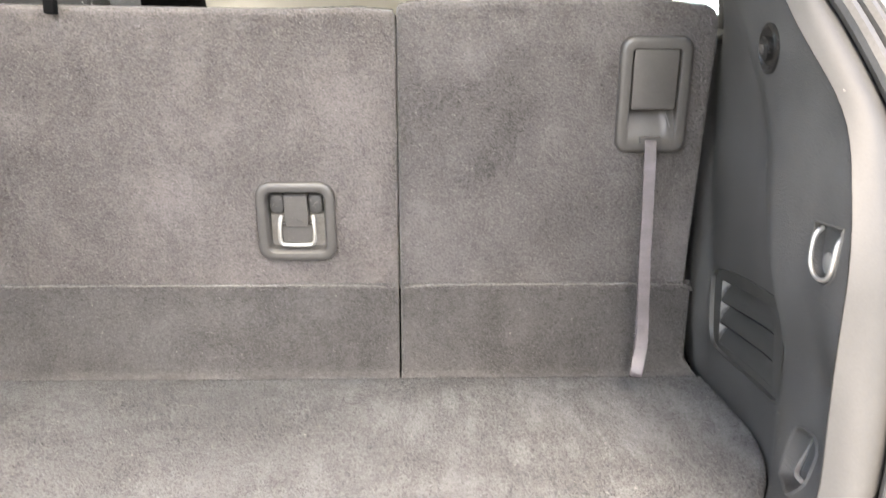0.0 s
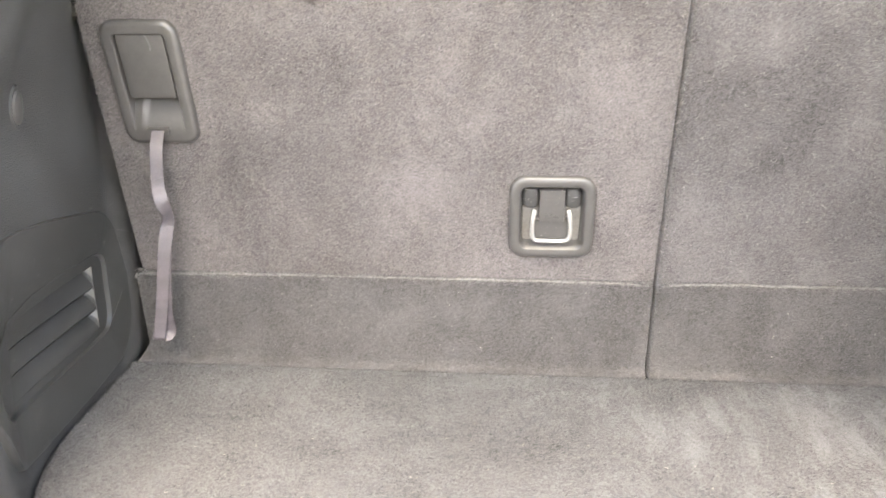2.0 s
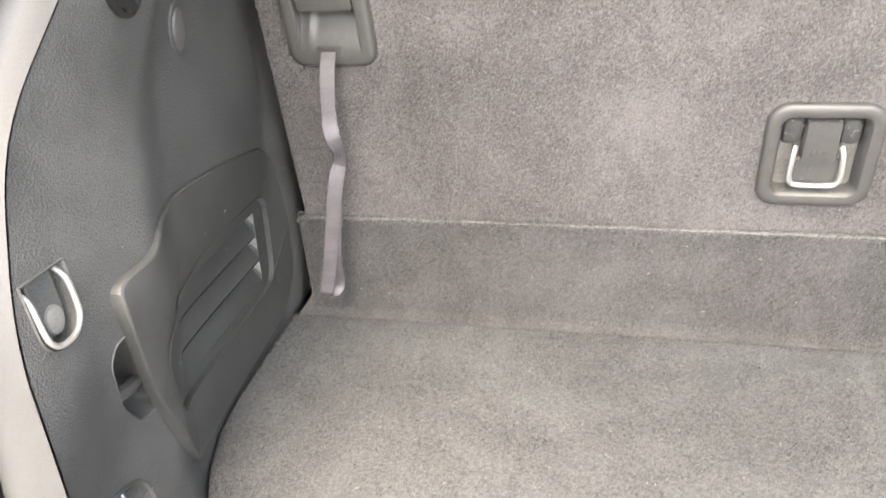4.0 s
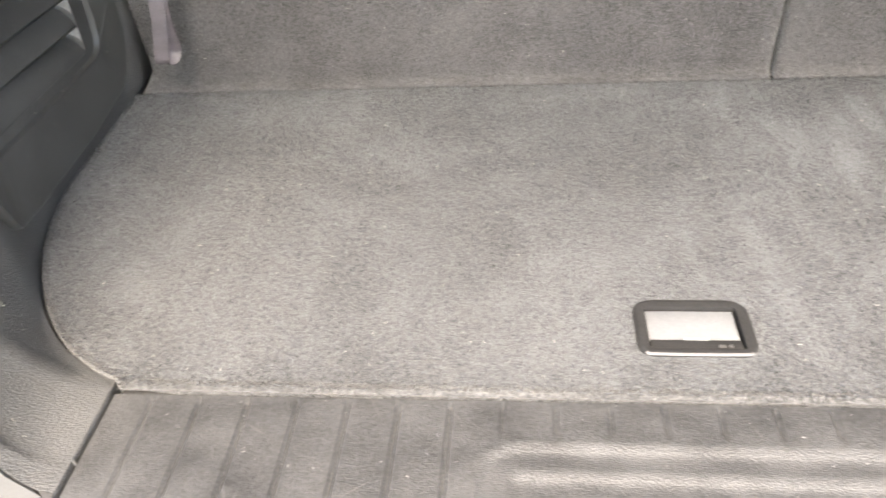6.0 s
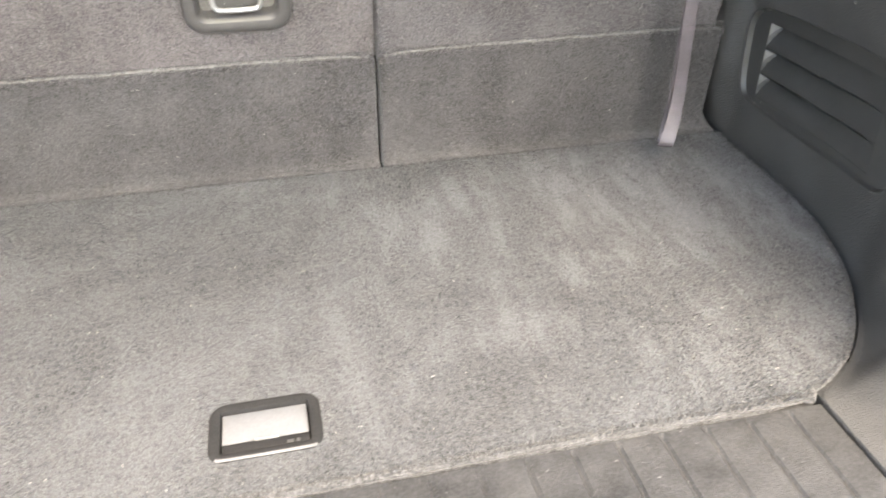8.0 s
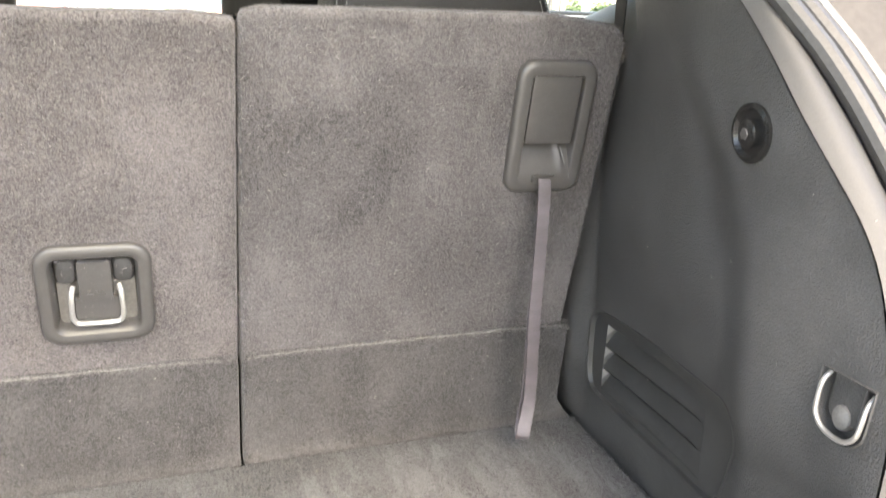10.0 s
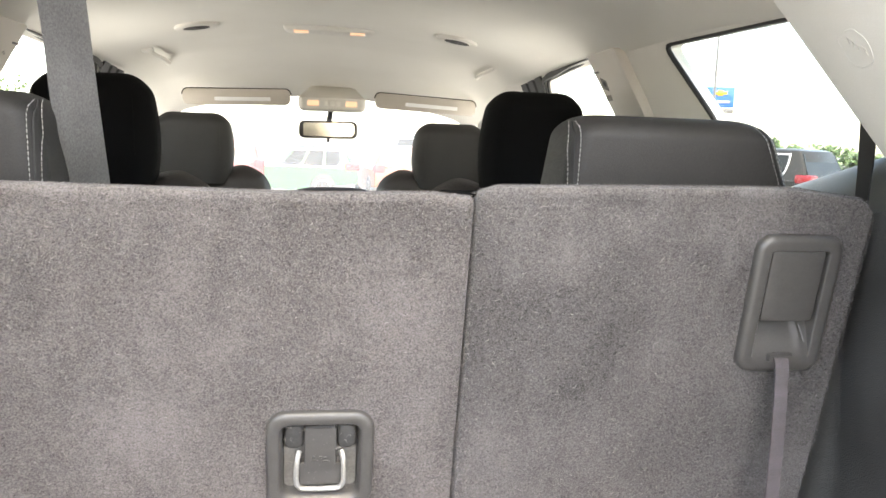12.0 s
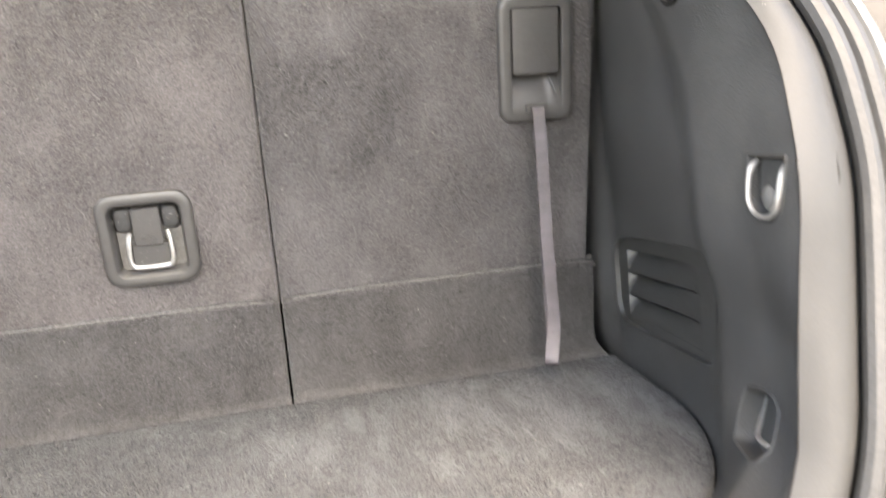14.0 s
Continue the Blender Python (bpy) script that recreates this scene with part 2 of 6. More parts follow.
THREAD = shader("white_thread", (0.32, 0.315, 0.3), (0.42, 0.41, 0.4), 0.8, grain=900, stain=30, bump=0.1)
LINT = shader("pale_lint", (0.3, 0.28, 0.25), (0.42, 0.4, 0.37), 0.9, grain=300, stain=40, bump=0.0)
FIBRE = shader("pale_carpet_fibre", (0.25, 0.229, 0.219), (0.35, 0.322, 0.309), 0.9, grain=300, stain=40, bump=0.0)
WHITE_LABEL = shader("grey_white_label", (0.145, 0.146, 0.147), (0.185, 0.186, 0.187), 0.5, grain=500, stain=30, bump=0.02)
SCUFF = shader("pale_scuff", (0.055, 0.0540, 0.0515), (0.100, 0.098, 0.094), 0.7, grain=600, stain=90, bump=0.1, bump_scale=900)
ASPHALT = shader("asphalt", (0.11, 0.11, 0.107), (0.18, 0.18, 0.175), 0.9, grain=60, stain=0.6, bump=0.5, bump_scale=120)
LEAF = shader("green_leaves", (0.030, 0.060, 0.018), (0.062, 0.112, 0.034), 0.7, grain=6, stain=0.7, bump=0.0)
BARK = shader("bark", (0.08, 0.06, 0.045), (0.16, 0.13, 0.1), 0.9, grain=30, stain=4, bump=0.6, bump_scale=30)
MIRROR = shader("mirror_silver", (0.9, 0.9, 0.9), (0.92, 0.92, 0.92), 0.1, 1.0, grain=50, stain=5, bump=0.0)
GLASS = glass_material("window_glass", 0.004, (0.93, 0.96, 0.94))
PRIVACY_GLASS = glass_material("tinted_tailgate_glass", 0.01, (0.50, 0.52, 0.505))
# The windshield's thicker film paints in glare and haze over the view ahead.
WINDSHIELD = glass_material("hazed_windshield_glass", 0.065, (0.95, 0.97, 0.96))
LAMP_GLOW = glow("warm_lamp", (1.0, 0.66, 0.44), 0.05)


# ---- mesh helpers ----
def mesh_object(name, bm, material, smooth=35):
    bmesh.ops.recalc_face_normals(bm, faces=bm.faces)
    me = bpy.data.meshes.new(name)
    bm.to_mesh(me)
    bm.free()
    for f in me.polygons:
        f.use_smooth = True
    me.set_sharp_from_angle(angle=radians(smooth))
    me.materials.append(material)
    return new(name, me)


def part(name, bm, material, parent, label="", smooth=35):
    ob = mesh_object(name, bm, material, smooth)
    ob.parent = parent
    ob.matrix_parent_inverse = parent.matrix_world.inverted()
    if label:
        tagged(ob, label)
    return ob


def thing(name, at, label, category, group="", kind=""):
    e = new(name)
    e.empty_display_size = 0.05
    e.matrix_world = Matrix.Translation(at)
    e.location = at
    bpy.context.view_layer.update()
    return tagged(e, label, category, group, kind)


def single(name, bm, material, label, category, group="", kind="", smooth=35):
    return tagged(mesh_object(name, bm, material, smooth), label, category, group, kind)


def loft(loops, closed=True, cap_first=True, cap_last=True):
    """Skins a run of loops with the same number of points."""
    bm = bmesh.new()
    rings = [[bm.verts.new(p) for p in loop] for loop in loops]
    for a, b in zip(rings, rings[1:]):
        n = len(a)
        for i in range(n if closed else n - 1):
            j = (i + 1) % n
            bm.faces.new((a[i], a[j], b[j], b[i]))
    if closed and cap_first:
        bm.faces.new(rings[0][::-1])
    if closed and cap_last:
        bm.faces.new(rings[-1])
    if not cap_last:
        bm.verts.ensure_lookup_table()
    return bm


def sheet(f, nu, nv, thick=0.0, outward=None):
    """The surface f(u, v), u and v from 0 to 1; with a thickness along the vector outward."""
    bm = bmesh.new()
    us, vs = [i / nu for i in range(nu + 1)], [i / nv for i in range(nv + 1)]
    front = [[bm.verts.new(f(u, v)) for v in vs] for u in us]
    for i in range(nu):
        for j in range(nv):
            bm.faces.new((front[i][j], front[i + 1][j], front[i + 1][j + 1], front[i][j + 1]))
    if thick:
        off = Vector(outward) * thick
        back = [[bm.verts.new(v.co + off) for v in row] for row in front]
        for i in range(nu):
            for j in range(nv):
                bm.faces.new((back[i][j], back[i][j + 1], back[i + 1][j + 1], back[i + 1][j]))
        edge = [(i, 0) for i in range(nu)] + [(nu, j) for j in range(nv)] + [(i, nv) for i in range(nu, 0, -1)] + [(0, j) for j in range(nv, 0, -1)]
        for (a, b), (c, d) in zip(edge, edge[1:] + edge[:1]):
            bm.faces.new((front[a][b], front[c][d], back[c][d], back[a][b]))
    return bm


def rounded(w, h, r, n=5, cx=0.0, cy=0.0):
    """A rounded rectangle of 4 (n + 1) points, as pairs."""
    r = min(r, w / 2, h / 2)
    out = []
    for qx, qy, a in ((1, 1, 0), (-1, 1, 90), (-1, -1, 180), (1, -1, 270)):
        for i in range(n + 1):
            b = radians(a + 90 * i / n)
            out.append((cx + qx * (w / 2 - r) + r * math.cos(b), cy + qy * (h / 2 - r) + r * math.sin(b)))
    return out


def block(x0, x1, y0, y1, z0, z1, r=0.004, n=2):
    """A box with rounded edges."""
    bm = bmesh.new()
    bmesh.ops.create_cube(bm, size=1.0)
    for v in bm.verts:
        v.co = ((x0 + x1) / 2 + v.co.x * (x1 - x0), (y0 + y1) / 2 + v.co.y * (y1 - y0), (z0 + z1) / 2 + v.co.z * (z1 - z0))
    if r:
        bmesh.ops.bevel(bm, geom=bm.edges[:], offset=r, segments=n, affect="EDGES", profile=0.5)
    return bm


def tube(points, r, n=8, closed=False):
    """A round bar along points; r a number or one for each point."""
    pts = [Vector(p) for p in points]
    rs = r if isinstance(r, (list, tuple)) else [r] * len(pts)
    loops, ref = [], None
    for i, p in enumerate(pts):
        if closed:
            d = pts[(i + 1) % len(pts)] - pts[i - 1]
        else:
            d = pts[min(i + 1, len(pts) - 1)] - pts[max(i - 1, 0)]
        d.normalize()
        if ref is None:
            ref = d.orthogonal().normalized()
        ref = (ref - d * ref.dot(d)).normalized()
        side = d.cross(ref)
        loops.append([p + rs[i] * (math.cos(2 * math.pi * k / n) * ref + math.sin(2 * math.pi * k / n) * side) for k in range(n)])
    if closed:
        loops.append(loops[0])
        bm = loft(loops, True, False, False)
        bmesh.ops.remove_doubles(bm, verts=bm.verts, dist=1e-6)
        return bm
    return loft(loops)


def smooth_line(points, steps=6):
    """A Catmull-Rom line through points."""
    p = [Vector(q) for q in points]
    p = [2 * p[0] - p[1]] + p + [2 * p[-1] - p[-2]]
    out = []
    for a, b, c, d in zip(p, p[1:], p[2:], p[3:]):
        for i in range(steps):
            t = i / steps
            out.append(0.5 * (2 * b + (c - a) * t + (2 * a - 5 * b + 4 * c - d) * t * t + (3 * b - a - 3 * c + d) * t ** 3))
    return out + [p[-2]]


def ribbon(points, across, width, thick):
    """A flat band along points; across: one vector, or one for each point."""
    pts = [Vector(p) for p in points]
    loops = []
    for i, p in enumerate(pts):
        d = (pts[min(i + 1, len(pts) - 1)] - pts[max(i - 1, 0)]).normalized()
        a = Vector(across[i] if isinstance(across, list) else across)
        a = (a - d * a.dot(d)).normalized()
        w = width[i] if isinstance(width, list) else width
        n = a.cross(d)
        loops.append([p + a * w / 2 + n * thick / 2, p - a * w / 2 + n * thick / 2, p - a * w / 2 - n * thick / 2, p + a * w / 2 - n * thick / 2])
    return loft(loops)


def ease(k):
    k = min(max(k, 0.0), 1.0)
    return k * k * (3 - 2 * k)


def join(bm, other):
    """Adds the mesh other to bm."""
    me = bpy.data.meshes.new("joined")
    other.to_mesh(me)
    other.free()
    bm.from_mesh(me)
    bpy.data.meshes.remove(me)
    return bm


def close_with_holes(bm, ring, holes, depth=None):
    """Closes a flat ring of vertices but for holes (rings of points), whose rims go down by depth."""
    edges = [bm.edges.get((a, b)) or bm.edges.new((a, b)) for a, b in zip(ring, ring[1:] + ring[:1])]
    rims = []
    for hole in holes:
        vs = [bm.verts.new(p) for p in hole]
        rims.append(vs)
        edges += [bm.edges.new((a, b)) for a, b in zip(vs, vs[1:] + vs[:1])]
    bmesh.ops.triangle_fill(bm, use_beauty=True, use_dissolve=False, edges=edges)
    for vs in rims:
        low = [bm.verts.new(v.co + Vector(depth)) for v in vs]
        for i in range(len(vs)):
            j = (i + 1) % len(vs)
            bm.faces.new((vs[i], vs[j], low[j], low[i]))
    return bm


def pile(name, points, normals, comb, material, parent, seed, tall=0.0025, wide=0.0015, label=""):
    """Short carpet pile: one small blade at each point, leaning with the comb and at random."""
    r = np.random.RandomState(seed)
    n = len(points)
    tall = np.broadcast_to(tall, n)
    p, up = np.asarray(points, float), np.asarray(normals, float)
    side = r.normal(size=(n, 3))
    side -= (side * up).sum(1)[:, None] * up
    side /= np.linalg.norm(side, axis=1)[:, None]
    tip = p + up * (tall * r.uniform(0.55, 1.15, n))[:, None] + np.asarray(comb) * tall[:, None] + np.cross(up, side) * (tall * r.normal(0, 0.45, n))[:, None]
    half = side * (wide / 2 * r.uniform(0.7, 1.3, n))[:, None]
    verts = np.stack([p - half - up * 0.0004, p + half - up * 0.0004, tip], 1).reshape(-1, 3)
    me = bpy.data.meshes.new(name)
    me.from_pydata(verts.tolist(), [], np.arange(3 * n).reshape(-1, 3).tolist())
    me.materials.append(material)
    ob = new(name, me)
    ob.parent, ob.matrix_parent_inverse = parent, parent.matrix_world.inverted()
    return tagged(ob, label, "", "", "stuff")


def sway(x, y, a):
    """A slowly turning field from -1 to 1, for the lie of the pile."""
    return np.sin(7 * x + 3.1 * np.sin(4.3 * y + a) + a) * np.cos(9 * y - 2.0 * np.sin(6.1 * x - a))


def inside(p, ring):
    """Whether the pair p lies within a ring of pairs."""
    hit = False
    for (ax, ay), (bx, by) in zip(ring, ring[1:] + ring[:1]):
        if (ay > p[1]) != (by > p[1]) and p[0] < (bx - ax) * (p[1] - ay) / (by - ay) + ax:
            hit = not hit
    return hit


def nearest_on(p, ring):
    """The point of a ring of pairs nearest to p, with its distance."""
    best = (1e9, p)
    for (ax, ay), (bx, by) in zip(ring, ring[1:] + ring[:1]):
        dx, dy = bx - ax, by - ay
        t = min(1.0, max(0.0, ((p[0] - ax) * dx + (p[1] - ay) * dy) / (dx * dx + dy * dy + 1e-12)))
        q = (ax + dx * t, ay + dy * t)
        d = math.hypot(p[0] - q[0], p[1] - q[1])
        if d < best[0]:
            best = (d, q)
    return best


def soften(ring, r=0.03):
    """Rounds the corners of a ring of pairs."""
    out = []
    n = len(ring)
    for i in range(n):
        a, b, c = Vector(ring[i - 1]), Vector(ring[i]), Vector(ring[(i + 1) % n])
        ra, rc = min(r, (a - b).length * 0.4), min(r, (c - b).length * 0.4)
        p, q = b + (a - b).normalized() * ra, b + (c - b).normalized() * rc
        for t in (0, 0.25, 0.5, 0.75, 1):
            out.append(tuple((1 - t) ** 2 * p + 2 * t * (1 - t) * b + t * t * q))
    return out

# ---- shape of the cargo bay ----
FLOOR_Z = 0.80
EDGE_Z = (0.60, 0.74, 0.82, 0.90, 1.00, 1.10, 1.20, 1.30, 1.40, 1.50, 1.62)
EDGE_X = (0.455, 0.483, 0.500, 0.517, 0.523, 0.534, 0.551, 0.541, 0.517, 0.492, 0.460)
EDGE_Y = (0.690, 0.701, 0.717, 0.734, 0.741, 0.750, 0.801, 0.884, 0.979, 1.074, 1.190)
OUT_X = (0.470, 0.502, 0.529, 0.557, 0.578, 0.597, 0.593, 0.571, 0.534, 0.497, 0.455)
OUT_Y = (0.690, 0.702, 0.711, 0.720, 0.747, 0.774, 0.807, 0.878, 0.960, 1.032, 1.128)


def curve_at(z, values):
    """Smoothed value of an edge at height z."""
    return sum(float(np.interp(z + d, EDGE_Z, values)) for d in (-0.03, -0.015, 0, 0.015, 0.03)) / 5


def floor_half(y):
    """Half the width of the cargo floor at y."""
    if y > 1.12:
        return 0.617 + 0.04 * (y - 1.12)
    if y < 0.812:
        return 0.44
    return 0.407 + 0.21 * (1 - min(1.0, ((1.12 - y) / 0.315) ** 1.8)) ** 0.5556


def upper_half(y, z):
    xe, ye = curve_at(z, EDGE_X), curve_at(z, EDGE_Y)
    s = max(0.0, (y - ye) / (1.33 - ye))
    crease = float(np.interp(z, (0.95, 1.10, 1.17, 1.23, 1.29, 1.36), (0.935, 0.922, 0.945, 0.978, 1.022, 1.105)))
    fold = 0.014 * ease((y - 0.80) / 0.11) * (1 - ease((y - crease + 0.042) / 0.070)) * ease((1.375 - z) / 0.12)
    curl = 0.022 * ease((y - 1.265) / 0.055)
    return xe - fold - curl + (0.632 + 0.03 * ease((z - 1.25) / 0.15) - xe) * s ** (0.55 + 1.4 * ease((z - 0.95) / 0.22))


def wall_half(y, z):
    """Half the width between the side linings at y and z."""
    if z < 0.9:
        k = max(0.0, (z - 0.7975) / 0.1025)
        low = sum(floor_half(y + 0.0025 * i) for i in range(-4, 5)) / 9 + 0.0040
        return low + (upper_half(y, 0.9) - low) * k ** 0.5
    return upper_half(y, z)


def on_wall(side, y, z, lift=0.0):
    """A point of a side lining, lifted into the bay."""
    e = 0.004
    x = wall_half(y, z)
    n = Vector((-1, (wall_half(y + e, z) - wall_half(y - e, z)) / (2 * e), (wall_half(y, z + e) - wall_half(y, z - e)) / (2 * e))).normalized()
    p = Vector((x, y, z)) + n * lift
    return Vector((side * p.x, p.y, p.z))


def seat_y(z):
    return 1.215 + 0.225 * (1.30 - z)


def on_seat(x, z, lift=0.0):
    """A point of the seat backs' carpet, lifted towards the tailgate."""
    return Vector((x, seat_y(z) - 0.9756 * lift, z - 0.2195 * lift))


def ceiling_z(x, y):
    return 1.697 - 0.25 * x * x - 3.0 * max(0.0, abs(x) - 0.50) ** 2 - 0.22 * max(0.0, y - 2.9) ** 2 - 0.035 * ease((y - 3.10) / 0.13) - 0.12 * max(0.0, 1.7 - y) ** 2


def pillar_front(z):
    """Forward edge of the rear pillar lining."""
    return (0.572 - 0.55 * (z - 1.388), 1.175 + 0.5 * (z - 1.388))


def pillar_x(y, z):
    """Half the width between the rear pillars at y and z."""
    (qx, qy), ax, ay = pillar_front(z), curve_at(z, OUT_X), curve_at(z, OUT_Y)
    k = (y - ay) / (qy - ay)
    s = min(1.0, max(0.0, k))
    return ax + (qx - ax) * k - 0.006 * math.sin(math.pi * s) + 0.008 * max(0.0, 1 - s / 0.3) ** 2 - 0.0035


def side_x(z):
    return 0.70 - (0.42 if z > 1.33 else 0.05) * (z - 1.33)


# ---- cargo floor and sill ----
def floor_panel():
    half = [(floor_half(y), y) for y in [1.2945 - 0.488 * i / 60 for i in range(61)] if y > 0.8075]
    half += [(0.40, 0.8075), (0.2, 0.806), (0.0, 0.805)]
    outline = half + [(-x, y) for x, y in reversed(half[:-1])]
    n = len(outline)

    def inset(d):
        out = []
        for i, (x, y) in enumerate(outline):
            (ax, ay), (bx, by) = outline[i - 1], outline[(i + 1) % n]
            tx, ty = bx - ax, by - ay
            m = math.hypot(tx, ty) or 1
            out.append((x + ty / m * d * -1, y + tx / m * d))
        return out

    loops = []
    for d, z in ((0.0, -0.018), (0.0, -0.007), (0.0012, -0.003), (0.0045, -0.0005), (0.009, 0.0)):
        loops.append([(x, y, FLOOR_Z + z) for x, y in inset(-d)])
    bm = loft(loops, True, True, False)
    ring = [bm.verts[i] for i in range(len(bm.verts) - n, len(bm.verts))]
    hole = [(x, y, FLOOR_Z) for x, y in rounded(0.084, 0.060, 0.009, 4, -0.005, 0.8745)]
    return close_with_holes(bm, ring, [hole], (0, 0, -0.016))


cargo_floor = thing("cargo_floor_panel", (0, 1.05, FLOOR_Z - 0.018), "grey carpeted cargo floor panel with rounded rear corners", "floor panel")
part("carpet", floor_panel(), FLOOR_CARPET, cargo_floor)
base = block(-0.70, 0.70, 0.66, 4.2, 0.70, 0.778, 0.0)
# Black filler added behind the seat backs, blocking light at their sides.
single("bench_filler", block(-0.685, 0.685, 1.362, 1.80, 0.779, 1.20, 0.03, 3), BLACK_CLOTH, "black filler block added behind the seat backs to stop stray light", "bench")
# Near-black colour paints shade into the gap round the carpet.
single("floor", base, BLACK_CLOTH, "underfloor beneath the carpet, made black to put shade into the gaps", "floor", kind="structure")


r = np.random.RandomState(11)
gx, gy = np.meshgrid(np.arange(-0.625, 0.625, 0.00165), np.arange(0.8068, 1.2930, 0.00165))
gx, gy = gx.ravel() + r.uniform(-0.0008, 0.0008, gx.size), gy.ravel() + r.uniform(-0.0008, 0.0008, gy.size)
reach = np.interp(gy, np.linspace(0.80, 1.30, 201), [floor_half(y) for y in np.linspace(0.80, 1.30, 201)])
keep = (np.abs(gx) < reach - 0.0008) & ~((np.abs(gx + 0.005) < 0.0445) & (np.abs(gy - 0.8745) < 0.0325))
gx, gy = gx[keep], gy[keep]
lie = sway(gx, gy, 0.7)
lie2 = sway(gx * 2.3, gy * 0.6, 2.1)
pile("nap_layer", np.stack([gx, gy, np.full(gx.size, FLOOR_Z)], 1), np.tile((0.0, 0.0, 1.0), (gx.size, 1)), np.stack([0.5 * lie, -0.35 + 0.5 * lie2, 0 * lie], 1), FLOOR_PILE, cargo_floor, 12)


rim = [(x, y) for x, y in [(floor_half(y), y) for y in np.linspace(1.05, 0.8076, 320)] if x > 0.4]
rim += [(x, 0.805 + 0.0025 * (x / 0.40)) for x in np.arange(rim[-1][0] - 0.0015, 0.0, -0.0016)]
rim = np.array(rim + [(-x, y) for x, y in reversed(rim)])
along = np.gradient(rim, axis=0)
along /= np.linalg.norm(along, axis=1)[:, None]
out = np.stack([-along[:, 1], along[:, 0]], 1)
out *= np.sign((out * (rim - np.array([0.0, 1.05]))).sum(1))[:, None]
part("rolled_edge", tube([(x, y, FLOOR_Z - 0.0050) for x, y in (rim - out * 0.0040)[::6]], 0.0048, 8), WORN_LIT_NAP, cargo_floor, "worn rolled front edge of the carpet, caught light put into its pale colour")
spots, ways = [], []
for turn in (8, 24, 40, 56, 72, 88):
    c, up = math.cos(radians(turn)), math.sin(radians(turn))
    place = rim - out * (0.0055 - 0.0055 * c) + along * r.uniform(-0.001, 0.001, len(rim))[:, None]
    spots.append(np.column_stack([place, np.full(len(rim), FLOOR_Z - 0.0065 + 0.0062 * up)]))
    ways.append(np.column_stack([out * c, np.full(len(rim), up)]))
spots, ways = np.concatenate(spots), np.concatenate(ways)
pile("worn_lit_edge_nap", spots, ways, np.zeros((len(spots), 3)), WORN_LIT_NAP, cargo_floor, 14, 0.0020, 0.0015, "worn pile along the front edge, caught light put into its pale colour")


# Pull handle let into the floor panel.
def pull_handle():
    e = thing("floor_pull_handle", (-0.005, 0.875, FLOOR_Z), "black recessed pull handle with a white label in the cargo floor", "handle")
    cx, cy = -0.005, 0.8735

    def ring(x0, x1, y0, y1, back, front, z):
        """A rounded outline with wider corners towards the seats; back and front: their radii."""
        out = []
        for qx, qy, a, r in ((x1, y1, 0, back), (x0, y1, 90, back), (x0, y0, 180, front), (x1, y0, 270, front)):
            for i in range(6):
                b = radians(a + 18 * i)
                out.append((qx - (r if qx == x1 else -r) + r * math.cos(b), qy - (r if qy == y1 else -r) + r * math.sin(b), FLOOR_Z + z))
        return out

    x0, x1, y0, y1 = cx - 0.0445, cx + 0.0435, cy - 0.0305, cy + 0.0305
    loops = [ring(x0 + d, x1 - d, y0 + d, y1 - d, 0.015 - 0.7 * d, 0.012 - 0.7 * d, z) for d, z in ((0.0, -0.004), (0.0, 0.0012), (0.001, 0.0024), (0.0025, 0.0029), (0.0045, 0.0029))]
    loops += [ring(cx - 0.0355, cx + 0.0345, cy - 0.024, cy + 0.0215, 0.003, 0.003, z) for z in (0.0024, -0.012)]
    part("bezel", loft(loops, True, False, True), HANDLE_PLASTIC, e, "matt black plastic bezel with a pale front lip")
    part("label", block(cx - 0.0345, cx + 0.0325, cy - 0.0105, cy + 0.0205, FLOOR_Z - 0.011, FLOOR_Z - 0.0012, 0.0008), WHITE_LABEL, e, "plain white label plate")
    part("flap", block(cx - 0.0345, cx + 0.0335, cy - 0.0232, cy - 0.0118, FLOOR_Z - 0.006, FLOOR_Z - 0.0002, 0.0015), HANDLE_PLASTIC, e)
    part("catch", block(cx - 0.009, cx + 0.009, cy - 0.0128, cy - 0.0115, FLOOR_Z - 0.002, FLOOR_Z + 0.0010, 0.0004), STEEL, e, "thin bright metal catch")
    for dx, w in ((0.018, 0.005), (0.024, 0.003)):
        part("embossed_mark", block(cx + dx - w / 2, cx + dx + w / 2, cy - 0.0205, cy - 0.0175, FLOOR_Z - 0.0004, FLOOR_Z + 0.0004, 0.0002), GREY_PLASTIC, e, "small pale embossed mark")
    lip = [(x0 + 0.0060, y0 + 0.0024), (x0 + 0.0100, y0 + 0.0009), (cx, y0 + 0.0005), (x1 - 0.0100, y0 + 0.0009), (x1 - 0.0060, y0 + 0.0024)]
    part("lip", tube([(p.x, p.y, p.z) for p in smooth_line([(x, y, FLOOR_Z + 0.0022) for x, y in lip], 4)], 0.0012, 6), PALE_PLASTIC, e, "pale front edge")
    return e


pull_handle()


